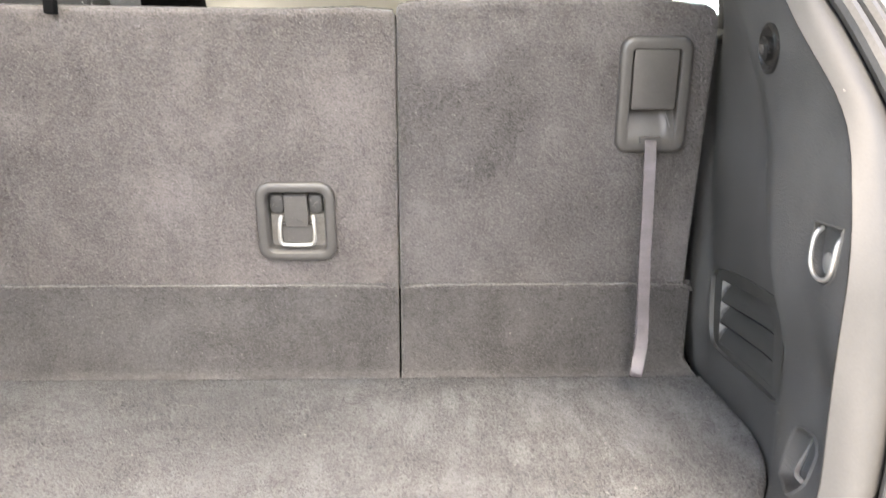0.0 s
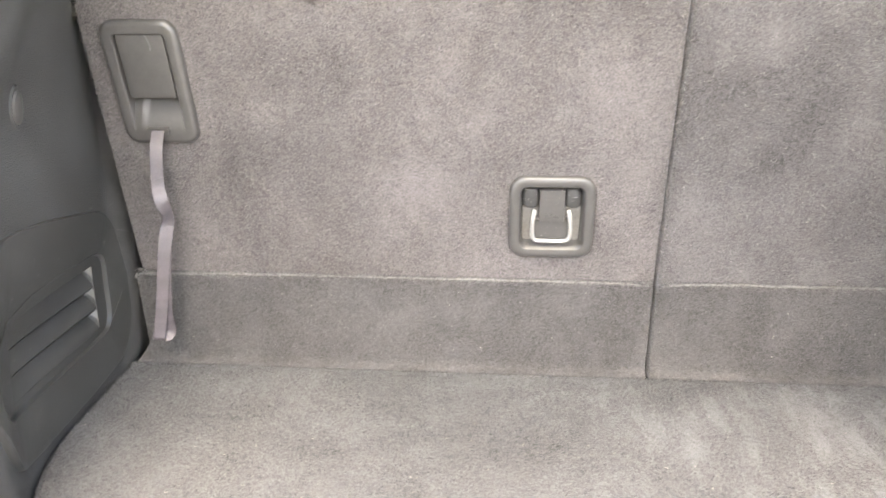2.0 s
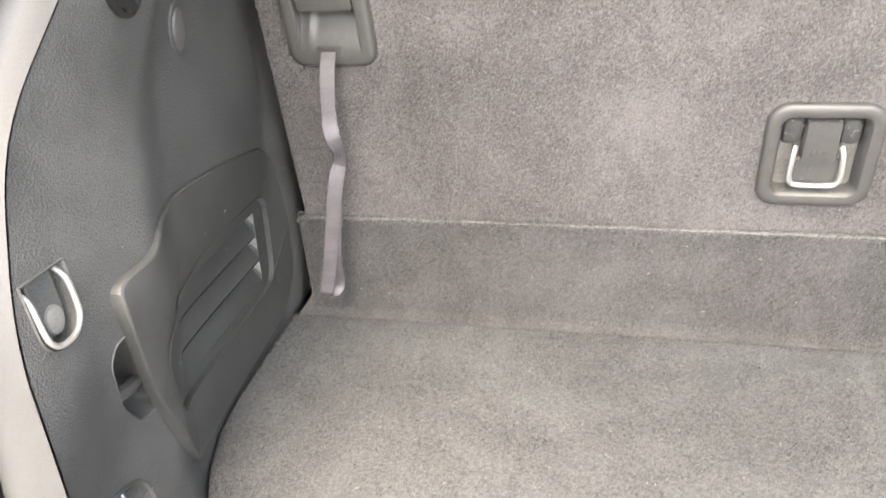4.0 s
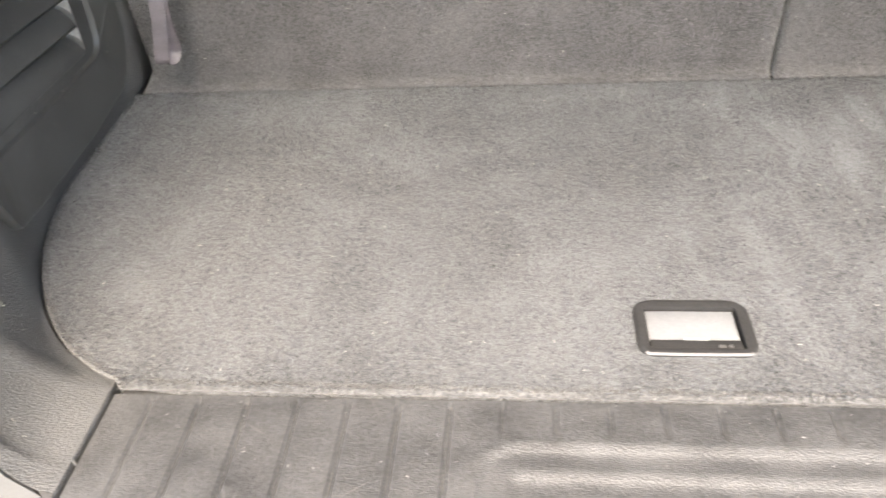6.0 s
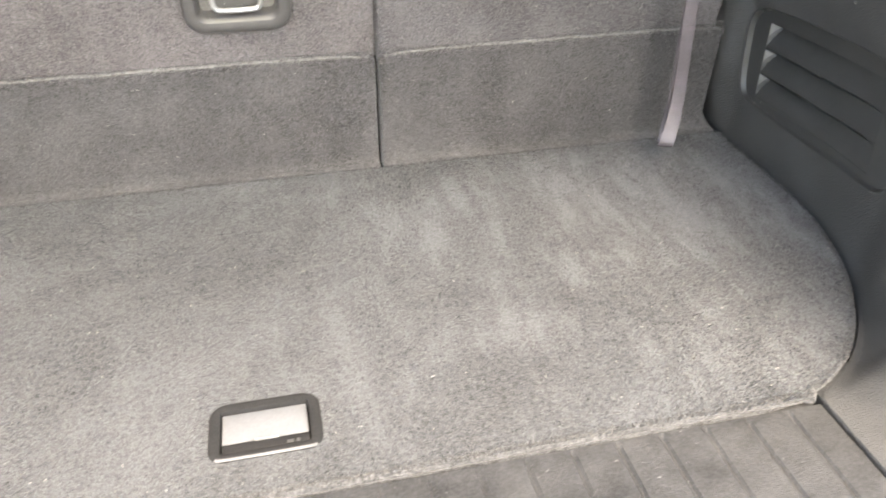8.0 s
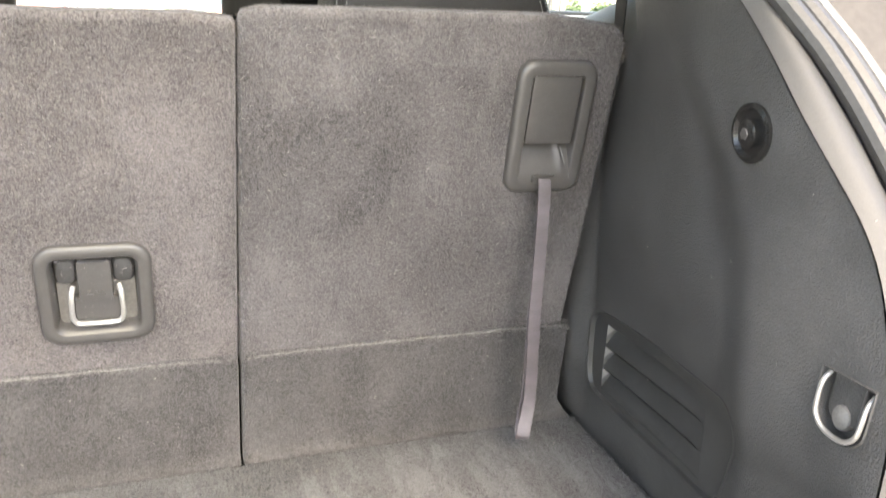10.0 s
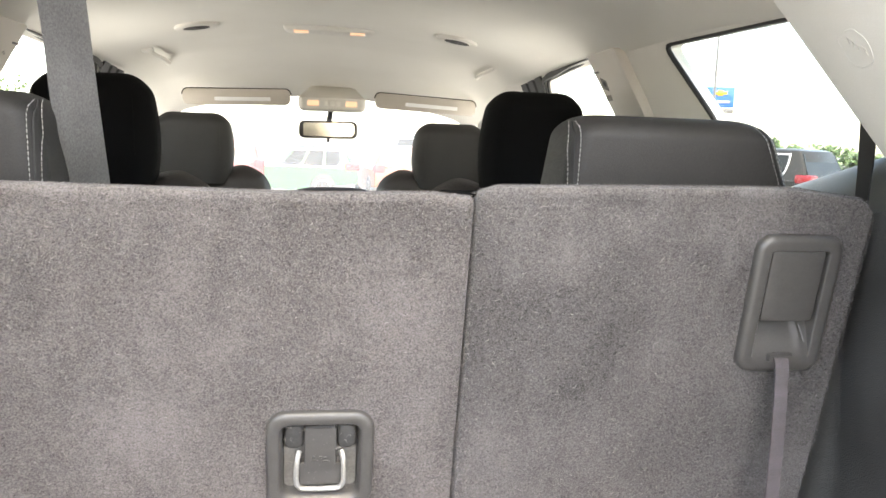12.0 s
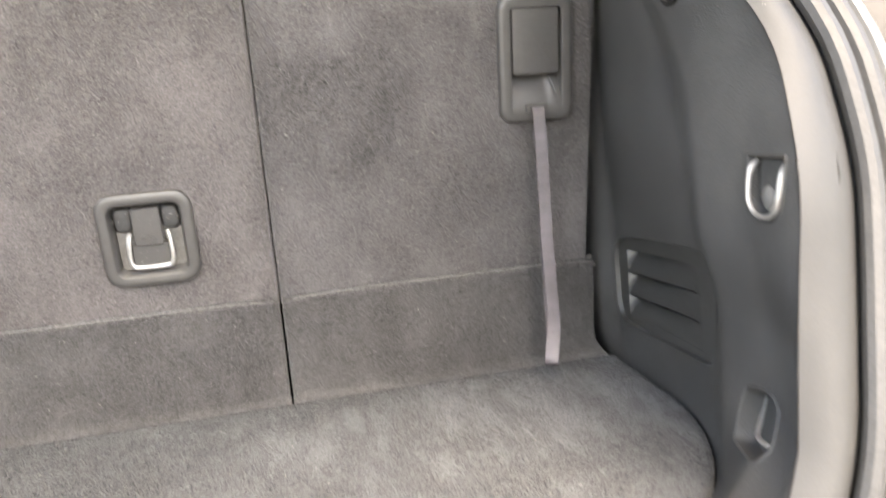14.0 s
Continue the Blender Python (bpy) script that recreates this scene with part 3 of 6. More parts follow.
def sill_height(x, y):
    """The sill plate: grooves across it, a raised cover in its middle."""
    z = 0.7965
    ax = abs(x)
    if y < 0.72:
        z -= 1.6 * (0.72 - y) ** 2
    z -= 0.008 * ease((y - 0.8005) / 0.0015)
    g = ax / 0.0372
    near = abs(g - round(g)) * 0.0372
    if round(g) >= 5 and ax < 0.43 and y < 0.799:
        z -= 0.0023 * max(0.0, 1 - (near / 0.0026) ** 2)
    elif round(g) < 5 and 0.772 < y < 0.798:
        z -= 0.0018 * max(0.0, 1 - (near / 0.0024) ** 2)
    if ax < 0.19:
        d = min(0.166 - ax, 0.764 - y)
        corner = 0.03
        qx, qy = ax - (0.166 - corner), y - (0.764 - corner)
        if qx > 0 and qy > 0:
            d = corner - math.hypot(qx, qy)
        z -= 0.0036 * ease(d / 0.006) + 0.0036 * ease((d - 0.020) / 0.007)
    return z


def sill():
    xs = sorted({round(-0.444 + 0.888 * i / 220, 5) for i in range(221)} | {round(s * 0.0372 * k + o, 5) for s in (-1, 1) for k in range(0, 12) for o in (-0.0027, -0.0015, 0, 0.0015, 0.0027)})
    xs = [x for x in xs if abs(x) <= 0.4415]
    ys = [0.812, 0.808, 0.8045, 0.8025, 0.8015, 0.8005, 0.800] + [0.796 - 0.004 * i for i in range(21)] + [0.70, 0.68, 0.66, 0.64]
    bm = bmesh.new()
    rows = [[bm.verts.new((x, y, sill_height(x, y))) for y in ys] for x in xs]
    for a, b in zip(rows, rows[1:]):
        for j in range(len(ys) - 1):
            bm.faces.new((a[j], a[j + 1], b[j + 1], b[j]))
    return bm


single("sill_trim", sill(), SILL_PLASTIC, "dark grey ribbed plastic sill plate, scuffed and dusty", "sill plate", kind="structure")


# ---- side linings ----
TIE_AT = {-1: (0.7865, 1.099), 1: (0.7925, 1.0885)}
HOOK_AT = {-1: (0.815, 0.893), 1: (0.827, 0.879)}
VENT_SHIFT = {-1: (-0.028, 0.020), 1: (0.0, 0.0)}
TIE_SHAPE = rounded(0.043, 0.051, 0.019, 6)[14:] + [(0.0208, 0.0245), (-0.0208, 0.0245)]
TIE_WIDE = {-1: 0.96, 1: 1.15}
TIE_RING = {s: [(y + a * TIE_WIDE[s], z + b) for a, b in TIE_SHAPE] for s, (y, z) in TIE_AT.items()}
HOOK_SHAPE = soften([(-0.034, 0.028), (-0.020, 0.034), (0.020, 0.024), (0.033, 0.010), (0.033, -0.018), (0.022, -0.033), (-0.006, -0.031), (-0.030, -0.016)], 0.012)
HOOK_SHAPES = {-1: HOOK_SHAPE, 1: soften([(-0.019, 0.029), (0.006, 0.030), (0.029, 0.025), (0.035, -0.003), (0.034, -0.026), (0.006, -0.025), (-0.023, -0.020), (-0.038, -0.003), (-0.030, 0.012)], 0.008)}
HOOK_RING = {s: [(y + a, z + b) for a, b in HOOK_SHAPES[s]] for s, (y, z) in HOOK_AT.items()}
POCKET_RING = soften([(0.824, 1.030), (0.832, 1.044), (0.852, 1.045), (0.878, 0.985), (0.902, 0.948), (0.866, 0.950), (0.842, 0.982)], 0.012)
VENT_SHAPE = soften([(0.918, 0.990), (0.935, 1.012), (1.060, 1.003), (1.150, 0.994), (1.250, 0.981), (1.276, 0.965), (1.272, 0.880), (1.258, 0.862), (1.150, 0.867), (1.020, 0.880), (0.962, 0.886), (0.943, 0.905)], 0.022)
VENT_RING = {s: [(y + a, z + b) for y, z in VENT_SHAPE] for s, (a, b) in VENT_SHIFT.items()}


def lining(side):
    """Side lining with real pockets cut into it, and a plain outer shell."""
    rings = [TIE_RING[side], HOOK_RING[side], VENT_RING[side]] + ([POCKET_RING] if side < 0 else [])
    nu, nv = 150, 120

    def spot(u, v):
        z = 0.785 + (0.90 - 0.785) * (v / 0.3) ** 1.6 if v < 0.3 else 0.90 + (1.394 - 0.90) * (v - 0.3) / 0.7
        ye = curve_at(z, EDGE_Y)
        return (ye + (1.36 - 0.182 * ease((z - 1.31) / 0.032) - ye) * u ** 1.25, z)

    grid = []
    for i in range(nu + 1):
        row = []
        for j in range(nv + 1):
            p = spot(i / nu, j / nv)
            for ring in rings:
                d, q = nearest_on(p, ring) if abs(p[0] - ring[0][0]) < 0.35 and abs(p[1] - ring[0][1]) < 0.2 else (1, p)
                if d < 0.0030:
                    p = q
            row.append(p)
        grid.append(row)
    bm = bmesh.new()
    front = [[bm.verts.new((side * wall_half(y, z), y, z)) for y, z in row] for row in grid]
    for i in range(nu):
        for j in range(nv):
            quad = ((i, j), (i + 1, j), (i + 1, j + 1), (i, j + 1))
            mid = (sum(grid[a][b][0] for a, b in quad) / 4, sum(grid[a][b][1] for a, b in quad) / 4)
            if not any(inside(mid, ring) for ring in rings):
                bm.faces.new([front[a][b] for a, b in quad])
    shell = [[bm.verts.new((v.co.x + side * 0.035, v.co.y, v.co.z)) for v in row[::10]] for row in front[::10]]
    for i in range(len(shell) - 1):
        for j in range(len(shell[0]) - 1):
            bm.faces.new((shell[i][j], shell[i][j + 1], shell[i + 1][j + 1], shell[i + 1][j]))
    return bm


def edge_strip(side):
    """The pale strip between the lining and the tailgate seal."""
    def f(u, v):
        z = 0.62 + v * 0.772
        a = Vector((wall_half(curve_at(z, EDGE_Y), z) - 0.0005, curve_at(z, EDGE_Y) - 0.0025, z))
        b = Vector((curve_at(z, OUT_X), curve_at(z, OUT_Y), z))
        p = a.lerp(b, u)
        p.y -= 0.010 * math.sin(math.pi * u) * ease((1.5 - z) / 0.2)
        return (side * p.x, p.y, p.z)

    return sheet(f, 10, 60, 0.012, (side * 0.7, 0.7, 0))


def apron(side):
    """Flat foot of the side lining, flush with the sill plate."""
    return sheet(lambda u, v: (side * (0.4447 + 0.075 * u), 0.64 + 0.20 * v, 0.7968 - 1.6 * max(0.0, 0.08 - 0.20 * v) ** 2), 6, 16, 0.012, (0, 0, -1))


for side, where in ((-1, "left"), (1, "right")):
    single("trim_apron_" + where, apron(side), SILL_PLASTIC, "dark scuffed plastic foot of the side lining beside the sill", "side lining", kind="structure")
    single("wall_" + where, lining(side), TRIM, "dark grained plastic side lining of the cargo bay", "side lining", kind="structure")
    single("trim_" + where, edge_strip(side), STRIP, "pale grey strip along the tailgate opening", "trim", kind="structure")


def seal_line(side, out, back, z0=0.62, z1=1.62, n=50):
    pts = []
    for i in range(n + 1):
        z = z0 + (z1 - z0) * i / n
        pts.append((side * (curve_at(z, OUT_X) + out - 0.010 * ease((z - 1.33) / 0.07)), curve_at(z, OUT_Y) + back, z))
    return pts


for side in (-1, 1):
    e = thing("tailgate_seal", (side * 0.56, 0.72, 0.62), "dark rubber weather seal round the tailgate opening", "seal", "tailgate seals")
    part("bulb", tube(seal_line(side, 0.009, -0.009), 0.0095, 10), RUBBER, e)
    part("outer_bulb", tube(seal_line(side, 0.0285, -0.008), 0.0092, 10), RUBBER, e)
    part("lip", tube(seal_line(side, 0.0425, -0.012), 0.0058, 8), SEAL_LIP, e, "pale outer lip of the seal")

    def jamb(u, v, side=side):
        z = 0.62 + 1.0 * v
        w = max(0.0, u - 0.2) / 0.8
        crease = 0.010 * math.exp(-((u - 0.52) / 0.03) ** 2) + 0.014 * ease((u - 0.56) / 0.05)
        p = Vector((curve_at(z, OUT_X) - 0.008 + 0.010 * ease((z - 1.33) / 0.05) + 0.22 * min(u, 0.2) + 0.20 * w, curve_at(z, OUT_Y) + 0.012 - 0.010 * ease((u - 0.12) / 0.1) - 0.05 * math.sin(w * 1.4) + 0.03 * w * w - crease, z))
        return (side * p.x, p.y, p.z)

    single("jamb_" + ("left" if side < 0 else "right"), sheet(jamb, 60, 40, 0.01, (0, 1, 0)), JAMB_PAINT, "dusty grey painted body round the tailgate opening", "body panel", kind="structure")


# ---- cabin sides, ceiling, windows ----
def outline_with_holes(outline, holes, place, thick):
    """A wall in the plane of y and z with real openings, laid into space by place(y, z, depth)."""
    bm = bmesh.new()
    edges = []
    for ring in [outline] + holes:
        vs = [bm.verts.new((0, y, z)) for y, z in ring]
        edges += [bm.edges.new((a, b)) for a, b in zip(vs, vs[1:] + vs[:1])]
    bmesh.ops.triangle_fill(bm, use_beauty=True, use_dissolve=False, edges=edges)
    geom = bmesh.ops.extrude_face_region(bm, geom=bm.faces[:])
    moved = {v for v in geom["geom"] if isinstance(v, bmesh.types.BMVert)}
    for v in bm.verts:
        v.co = place(v.co.y, v.co.z, thick if v in moved else 0.0)
    return bm


QUARTER = [(1.290, 1.394), (1.63, 1.318), (1.708, 1.452), (1.803, 1.577), (1.40, 1.568), (1.282, 1.431)]
DOOR_END = {-1: 2.74, 1: 2.56}
REAR_DOOR = {s: [(1.985, 1.27), (b - 0.03, 1.25), (b, 1.40), (b + 0.006, 1.533), (b - 0.02, 1.569), (2.165, 1.588), (2.095, 1.456)] for s, b in DOOR_END.items()}
FRONT_DOOR = [(3.00, 1.25), (3.85, 1.22), (3.60, 1.42), (3.40, 1.485), (3.02, 1.51)]


for side, where in ((-1, "left"), (1, "right")):
    def place(y, z, d, side=side):
        return (side * (side_x(z) + d), y, z)

    holes = [soften(w) for w in (QUARTER, REAR_DOOR[side], FRONT_DOOR)]
    upper = [(1.24, 1.395), (1.63, 1.306), (1.90, 1.24), (4.05, 1.15), (3.50, 1.56), (3.2, 1.615), (2.4, 1.64), (1.37, 1.63), (1.24, 1.44)]
    single("wall_upper_" + where, outline_with_holes(upper, holes, place, 0.03), BEIGE_PLASTIC, "beige plastic pillars and rails round the side windows", "side wall", kind="structure")
    lower = [(4.2, 0.70), (4.2, 1.12), (4.05, 1.149), (1.90, 1.239), (1.63, 1.305), (1.24, 1.394), (1.24, 0.70)]
    single("wall_lower_" + where, outline_with_holes(lower, [], place, 0.03), TRIM, "dark plastic lower side lining of the cabin", "side wall", kind="structure")
    for k, ring in enumerate((QUARTER, REAR_DOOR[side], FRONT_DOOR)):
        win = thing("window_%d" % (1 + k + (3 if side > 0 else 0)), (side * side_x(ring[0][1]), ring[0][0], ring[0][1]), "clear car side window with a black rubber edge", "window", kind="structure")
        pane = part("pane", outline_with_holes(soften(ring, 0.02), [], lambda y, z, d, side=side: (side * (side_x(z) + 0.018 + d), y, z), 0.004), GLASS, win)
        pane.visible_shadow = False
        inner = [tuple(p) for p in soften(ring)]
        if k == 1:
            b = DOOR_END[side]
            seam = smooth_line([(2.17, 1.5885), (2.30, 1.586), (b - 0.14, 1.579), (b - 0.03, 1.5725), (b + 0.01, 1.545), (b + 0.008, 1.40), (b - 0.02, 1.25)], 6)
            wide = [0.004 + 0.012 * min(1.0, i / 14) for i in range(len(seam))]
            part("door_frame", ribbon([(side * (side_x(p.y) - 0.004), p.x, p.y) for p in seam], [(0, 0.5 * ease((i - 12) / 10), 1 - ease((i - 12) / 10) * 0.6) for i in range(len(seam))], wide, 0.006), BLACK_PLASTIC, win, "dark door frame round the pane")
        part("rubber_edge", tube([(side * (side_x(z) + 0.004), y, z) for y, z in inner], 0.0046 if k == 0 else 0.005, 8, True), BLACK_PLASTIC, win)


def window_ledge(side):
    """Sloping ledge below the rear side window, behind the seat back."""
    def f(u, v):
        y = 1.165 + 0.72 * v
        top = float(np.interp(y, (1.16, 1.29, 1.63, 1.90), (1.394, 1.394, 1.317, 1.245))) + 0.003
        x = 0.600 + (side_x(top) - 0.003 - 0.600) * u ** 0.8
        return (side * x, y + 0.02 * (1 - u), top - 0.085 * (1 - u) ** 1.6)

    return sheet(f, 12, 30, 0.006, (0, 0, -1))


for side, where in ((-1, "left"), (1, "right")):
    single("ledge_" + where, window_ledge(side), LEDGE_PLASTIC, "smooth ledge below the rear side window, window light put into its grey", "ledge", kind="structure")


for side, where in ((-1, "left"), (1, "right")):
    b = DOOR_END[side]

    def door_post(u, v):
        z = 1.25 + 0.332 * v
        groove = 0.006 * (abs(u - 0.35) < 0.05) + 0.006 * (abs(u - 0.7) < 0.05)
        return (side * (side_x(z) - 0.006 + groove), b + 0.012 + 0.205 * u - 0.03 * (1 - v), z - 0.012 * u)

    single("door_pillar_" + where, sheet(door_post, 40, 10, 0.012, (side, 0, 0)), BLACK_PLASTIC, "black grooved pillar strip between the side doors", "pillar", kind="structure")

# Unseen raised tailgate over the opening, added to shape the light in the bay.
def gate_point(u, v):
    return (-0.66 + 1.32 * u, 1.10 - 1.02 * v, 1.735 + 0.42 * v - 0.10 * v * v - 0.05 * (2 * u - 1) ** 2)


tailgate = sheet(gate_point, 16, 16, 0.05, (0, 0, 1))
pane_faces = [f for f in tailgate.faces if abs(f.calc_center_median().x) < 0.50 and 0.45 < f.calc_center_median().y < 0.98]
bmesh.ops.delete(tailgate, geom=pane_faces, context="FACES")
single("ceiling_tailgate", tailgate, TRIM, "unseen raised tailgate with dark inner lining, added to shape the light", "tailgate", kind="structure")
gate_pane = sheet(lambda u, v: Vector(gate_point(0.12 + 0.76 * u, 0.12 + 0.53 * v)) + Vector((0, 0, 0.022)), 8, 8, 0.004, (0, 0, 1))
single("window_tailgate", gate_pane, PRIVACY_GLASS, "dark tinted glass pane of the unseen tailgate, tint set to shade the bay", "window", kind="structure")


def pillar(side):
    """Rear roof pillar lining from the belt line to the roof, folded back towards the window."""
    def f(u, v):
        z = 1.391 - 0.012 * min(1.0, u / 0.8)
        z += (1.625 - z) * v
        qx, qy = pillar_front(z)
        ay = curve_at(z, OUT_Y) + 0.002
        if u <= 0.8:
            y = ay + (qy - ay) * u / 0.8
            return (side * pillar_x(y, z), y, z)
        k = (u - 0.8) / 0.2
        return (side * (qx - 0.0035 + (side_x(z) - 0.012 - qx) * k), qy + 0.010 * math.sin(min(1.0, 3 * k) * 1.57) + 0.045 * k, z)

    return sheet(f, 40, 16, 0.012, (side, 0, 0))


for side, where in ((-1, "left"), (1, "right")):
    single("pillar_" + where, pillar(side), BEIGE_PLASTIC, "beige plastic rear pillar lining", "pillar", kind="structure")

ceiling = sheet(lambda u, v: (-0.60 + 1.2 * u, 1.12 + 2.48 * v, ceiling_z(-0.60 + 1.2 * u, 1.12 + 2.48 * v)), 30, 50, 0.02, (0, 0, 1))
single("ceiling", ceiling, BEIGE, "beige cloth headliner", "headliner", kind="structure")
roof = sheet(lambda u, v: (-0.70 + 1.4 * u, 1.10 + 2.55 * v, ceiling_z(-0.6 + 1.2 * u, 1.12 + 2.48 * v) + 0.045), 12, 16, 0.01, (0, 0, 1))
single("roof", roof, PAINT, "silver painted car roof", "roof", kind="structure")


# Windshield, front pillars, dashboard.
def shield_point(u, v):
    x = (-0.60 - 0.08 * (1 - v)) * (1 - 2 * u)
    bow = 0.10 * (1 - (2 * u - 1) ** 2)
    return Vector((x, 4.22 - 0.62 * v + bow, 1.10 + 0.455 * v))


shield = thing("windshield", (0, 4.2, 1.10), "curved windshield glass, daylight glare put in as a white film", "windshield", kind="structure")
pane = part("pane", sheet(lambda u, v: shield_point(u, v), 20, 10, 0.005, (0, 0.6, 0.8)), WINDSHIELD, shield)
pane.visible_shadow = False
for side in (-1, 1):
    pts = [(side * (0.69 - 0.11 * i / 8), 4.22 - 0.66 * i / 8, 1.08 + 0.49 * i / 8) for i in range(9)]
    single("front_pillar_" + ("left" if side < 0 else "right"), tube(pts, [0.045 - 0.010 * i / 8 for i in range(9)], 10), BEIGE_PLASTIC, "beige front windshield pillar", "pillar", kind="structure")
dash = sheet(lambda u, v: (-0.70 + 1.4 * u, 3.70 + 0.62 * v, 1.00 + 0.13 * math.sin(min(1, v * 1.5) * math.pi / 2) - 0.02 * v), 20, 12, 0.25, (0, 0, -1))
single("dashboard", dash, BLACK_CLOTH, "black plastic dashboard below the windshield", "dashboard")
hood = sheet(lambda u, v: (-0.115 + 0.34 * u, 3.92 + 0.10 * v, 1.118 + 0.06 * math.sin(math.pi * min(1, 0.12 + v * 0.6)) * (1 - 0.3 * (2 * u - 1) ** 4)), 14, 8, 0.06, (0, 0, -1))
single("dashboard_hood", hood, BLACK_CLOTH, "black display hood on the dashboard", "dash hood")


# ---- third-row seats ----
def back_panel(x0, x1, tops, holes, z0=0.938):
    """A carpeted seat back: rounded slab whose top follows tops, a list of (x, z)."""
    xs, zs = [t[0] for t in tops], [t[1] for t in tops]
    top = [(x, float(np.interp(x, xs, zs))) for x in [x1, x1 - 0.001, x1 - 0.003, x1 - 0.006] + [x1 - 0.009 - (x1 - x0 - 0.018) * i / 40 for i in range(41)] + [x0 + 0.006, x0 + 0.003, x0 + 0.001, x0]]
    ring = []
    for x, z in top:
        d = min(x - x0, x1 - x)
        r = 0.022 if (x - x0 < x1 - x) == (x0 < -0.3) else 0.007
        if d < r:
            z -= r - math.sqrt(max(0.0, r * r - (r - d) ** 2))
        ring.append((x, z))
    right_in, left_in = 0.002, 0.003
    ring += [(x0 - (left_in if x0 < -0.3 else 0), z0), (x1 + (right_in if x1 > 0.3 else 0), z0)]
    cx, cz = (x0 + x1) / 2, 1.15
    w, h = x1 - x0, 0.42
    loops = []
    for inset, deep, drop in ((0.004, 0.11, 0.05), (0.0, 0.09, 0.03), (0.0, 0.03, 0.006), (0.0, 0.013, 0.0), (0.001, 0.007, 0.0), (0.003, 0.0025, 0.0), (0.007, 0.0003, 0.0), (0.012, 0.0, 0.0)):
        loops.append([on_seat(cx + (x - cx) * (1 - 2 * inset / w), cz + (z - cz) * (1 - 2 * inset / h)) + Vector((0, deep, -drop if z > 1.2 else 0)) for x, z in ring])
    bm = loft(loops, True, True, False)
    last = [bm.verts[i] for i in range(len(bm.verts) - len(ring), len(bm.verts))]
    cut = [[on_seat(x, z) for x, z in rounded(w, h, 0.012, 4, hx, hz)] for hx, hz, w, h in holes]
    return close_with_holes(bm, last, cut, (0, 0.03, 0.006))


FLAP_LINE = [(1.2900, 0.7985), (1.2930, 0.8001), (1.2970, 0.8018), (1.3002, 0.8048), (1.3022, 0.8095), (1.3026, 0.8160)] + [(1.3026 - 0.0126 * i / 12, 0.8160 + 0.130 * i / 12) for i in range(1, 13)] + [(1.290 + 0.006 * (1 - math.cos(a)), 0.946 + 0.006 * math.sin(a)) for a in [radians(18 * i) for i in range(1, 6)]] + [(1.3000, 0.9522)]
FLAP_RUN = [0.0]
for (ya, za), (yb, zb) in zip(FLAP_LINE, FLAP_LINE[1:]):
    FLAP_RUN.append(FLAP_RUN[-1] + math.hypot(yb - ya, zb - za))


def lower_flap(x0, x1):
    """Carpet flap that closes the gap under a seat back, curling out over the floor at its foot."""
    bm = bmesh.new()
    w = x1 - x0
    us = [0, 0.002 / w, 0.004 / w, 0.007 / w, 0.012 / w, 0.018 / w] + [0.03 + 0.94 * i / 24 for i in range(25)]
    us = sorted(set(us + [1 - u for u in us]))
    front = []
    for u in us:
        x = x0 + w * u
        d = min(u, 1 - u) * w
        k = max(0.0, 1 - d / 0.007)
        dent = 0.008 * (1 - math.sqrt(max(0.0, 1 - k * k)))
        sag = 0.013 * max(0.0, 1 - d / 0.022) ** 2
        reach = (x1 > 0.3) * ease((u - 0.9) / 0.1) - (x0 < -0.3) * ease((0.1 - u) / 0.1)
        front.append([bm.verts.new((x + 0.018 * reach * max(0.0, 1 - (z - 0.799) / 0.03), y + dent, z - sag * max(0.0, (z - 0.8) / 0.148))) for y, z in FLAP_LINE])
    for a, b in zip(front, front[1:]):
        for j in range(len(FLAP_LINE) - 1):
            bm.faces.new((a[j], b[j], b[j + 1], a[j + 1]))
    geom = bmesh.ops.extrude_face_region(bm, geom=bm.faces[:])
    for v in geom["geom"]:
        if isinstance(v, bmesh.types.BMVert):
            v.co.y, v.co.z = max(v.co.y + 0.006, 1.32), max(v.co.z - 0.004, 0.795)
    return bm


def headrest(cx, y, z0, z1, hw0, hw1, depth, bulge=0.0, shear=0.0, r=0.028, corner=0.032):
    """A padded upright block, narrower and rounded at its top."""
    loops = []
    heights = [z0 + (z1 - r - z0) * i / 12 for i in range(12)] + [z1 - r + r * math.sin(radians(90 * i / 10)) for i in range(11)]
    for z in heights:
        k = (z - z0) / (z1 - z0)
        hw = hw0 + (hw1 - hw0) * k + bulge * math.sin(math.pi * k)
        hd = depth / 2
        over = min(1.0, max(0.0, r - (z1 - z)) / r)
        pinch = 1 - math.sqrt(max(0.0, 1 - over * over))
        hw -= r * pinch
        hd -= min(depth * 0.47, r * 1.6) * pinch
        loops.append([(cx + shear * k + px, y + py - 0.15 * (z - z0), z) for px, py in rounded(2 * hw, 2 * max(hd, 0.003), min(corner, max(hd, 0.003)), 6)])
    return loft(loops)


def stitches(points, gap=0.0052, length=0.0034, r=0.00038):
    """Short white stitches along a line, just proud of the cover."""
    pts = [Vector(p) for p in points]
    bm = bmesh.new()
    total = 0.0
    need = 0.0
    for a, b in zip(pts, pts[1:]):
        seg = (b - a).length
        d = (b - a).normalized()
        while need < total + seg:
            p = a + d * (need - total)
            join(bm, tube([p, p + d * length], r, 4))
            need += gap
        total += seg
    return bm


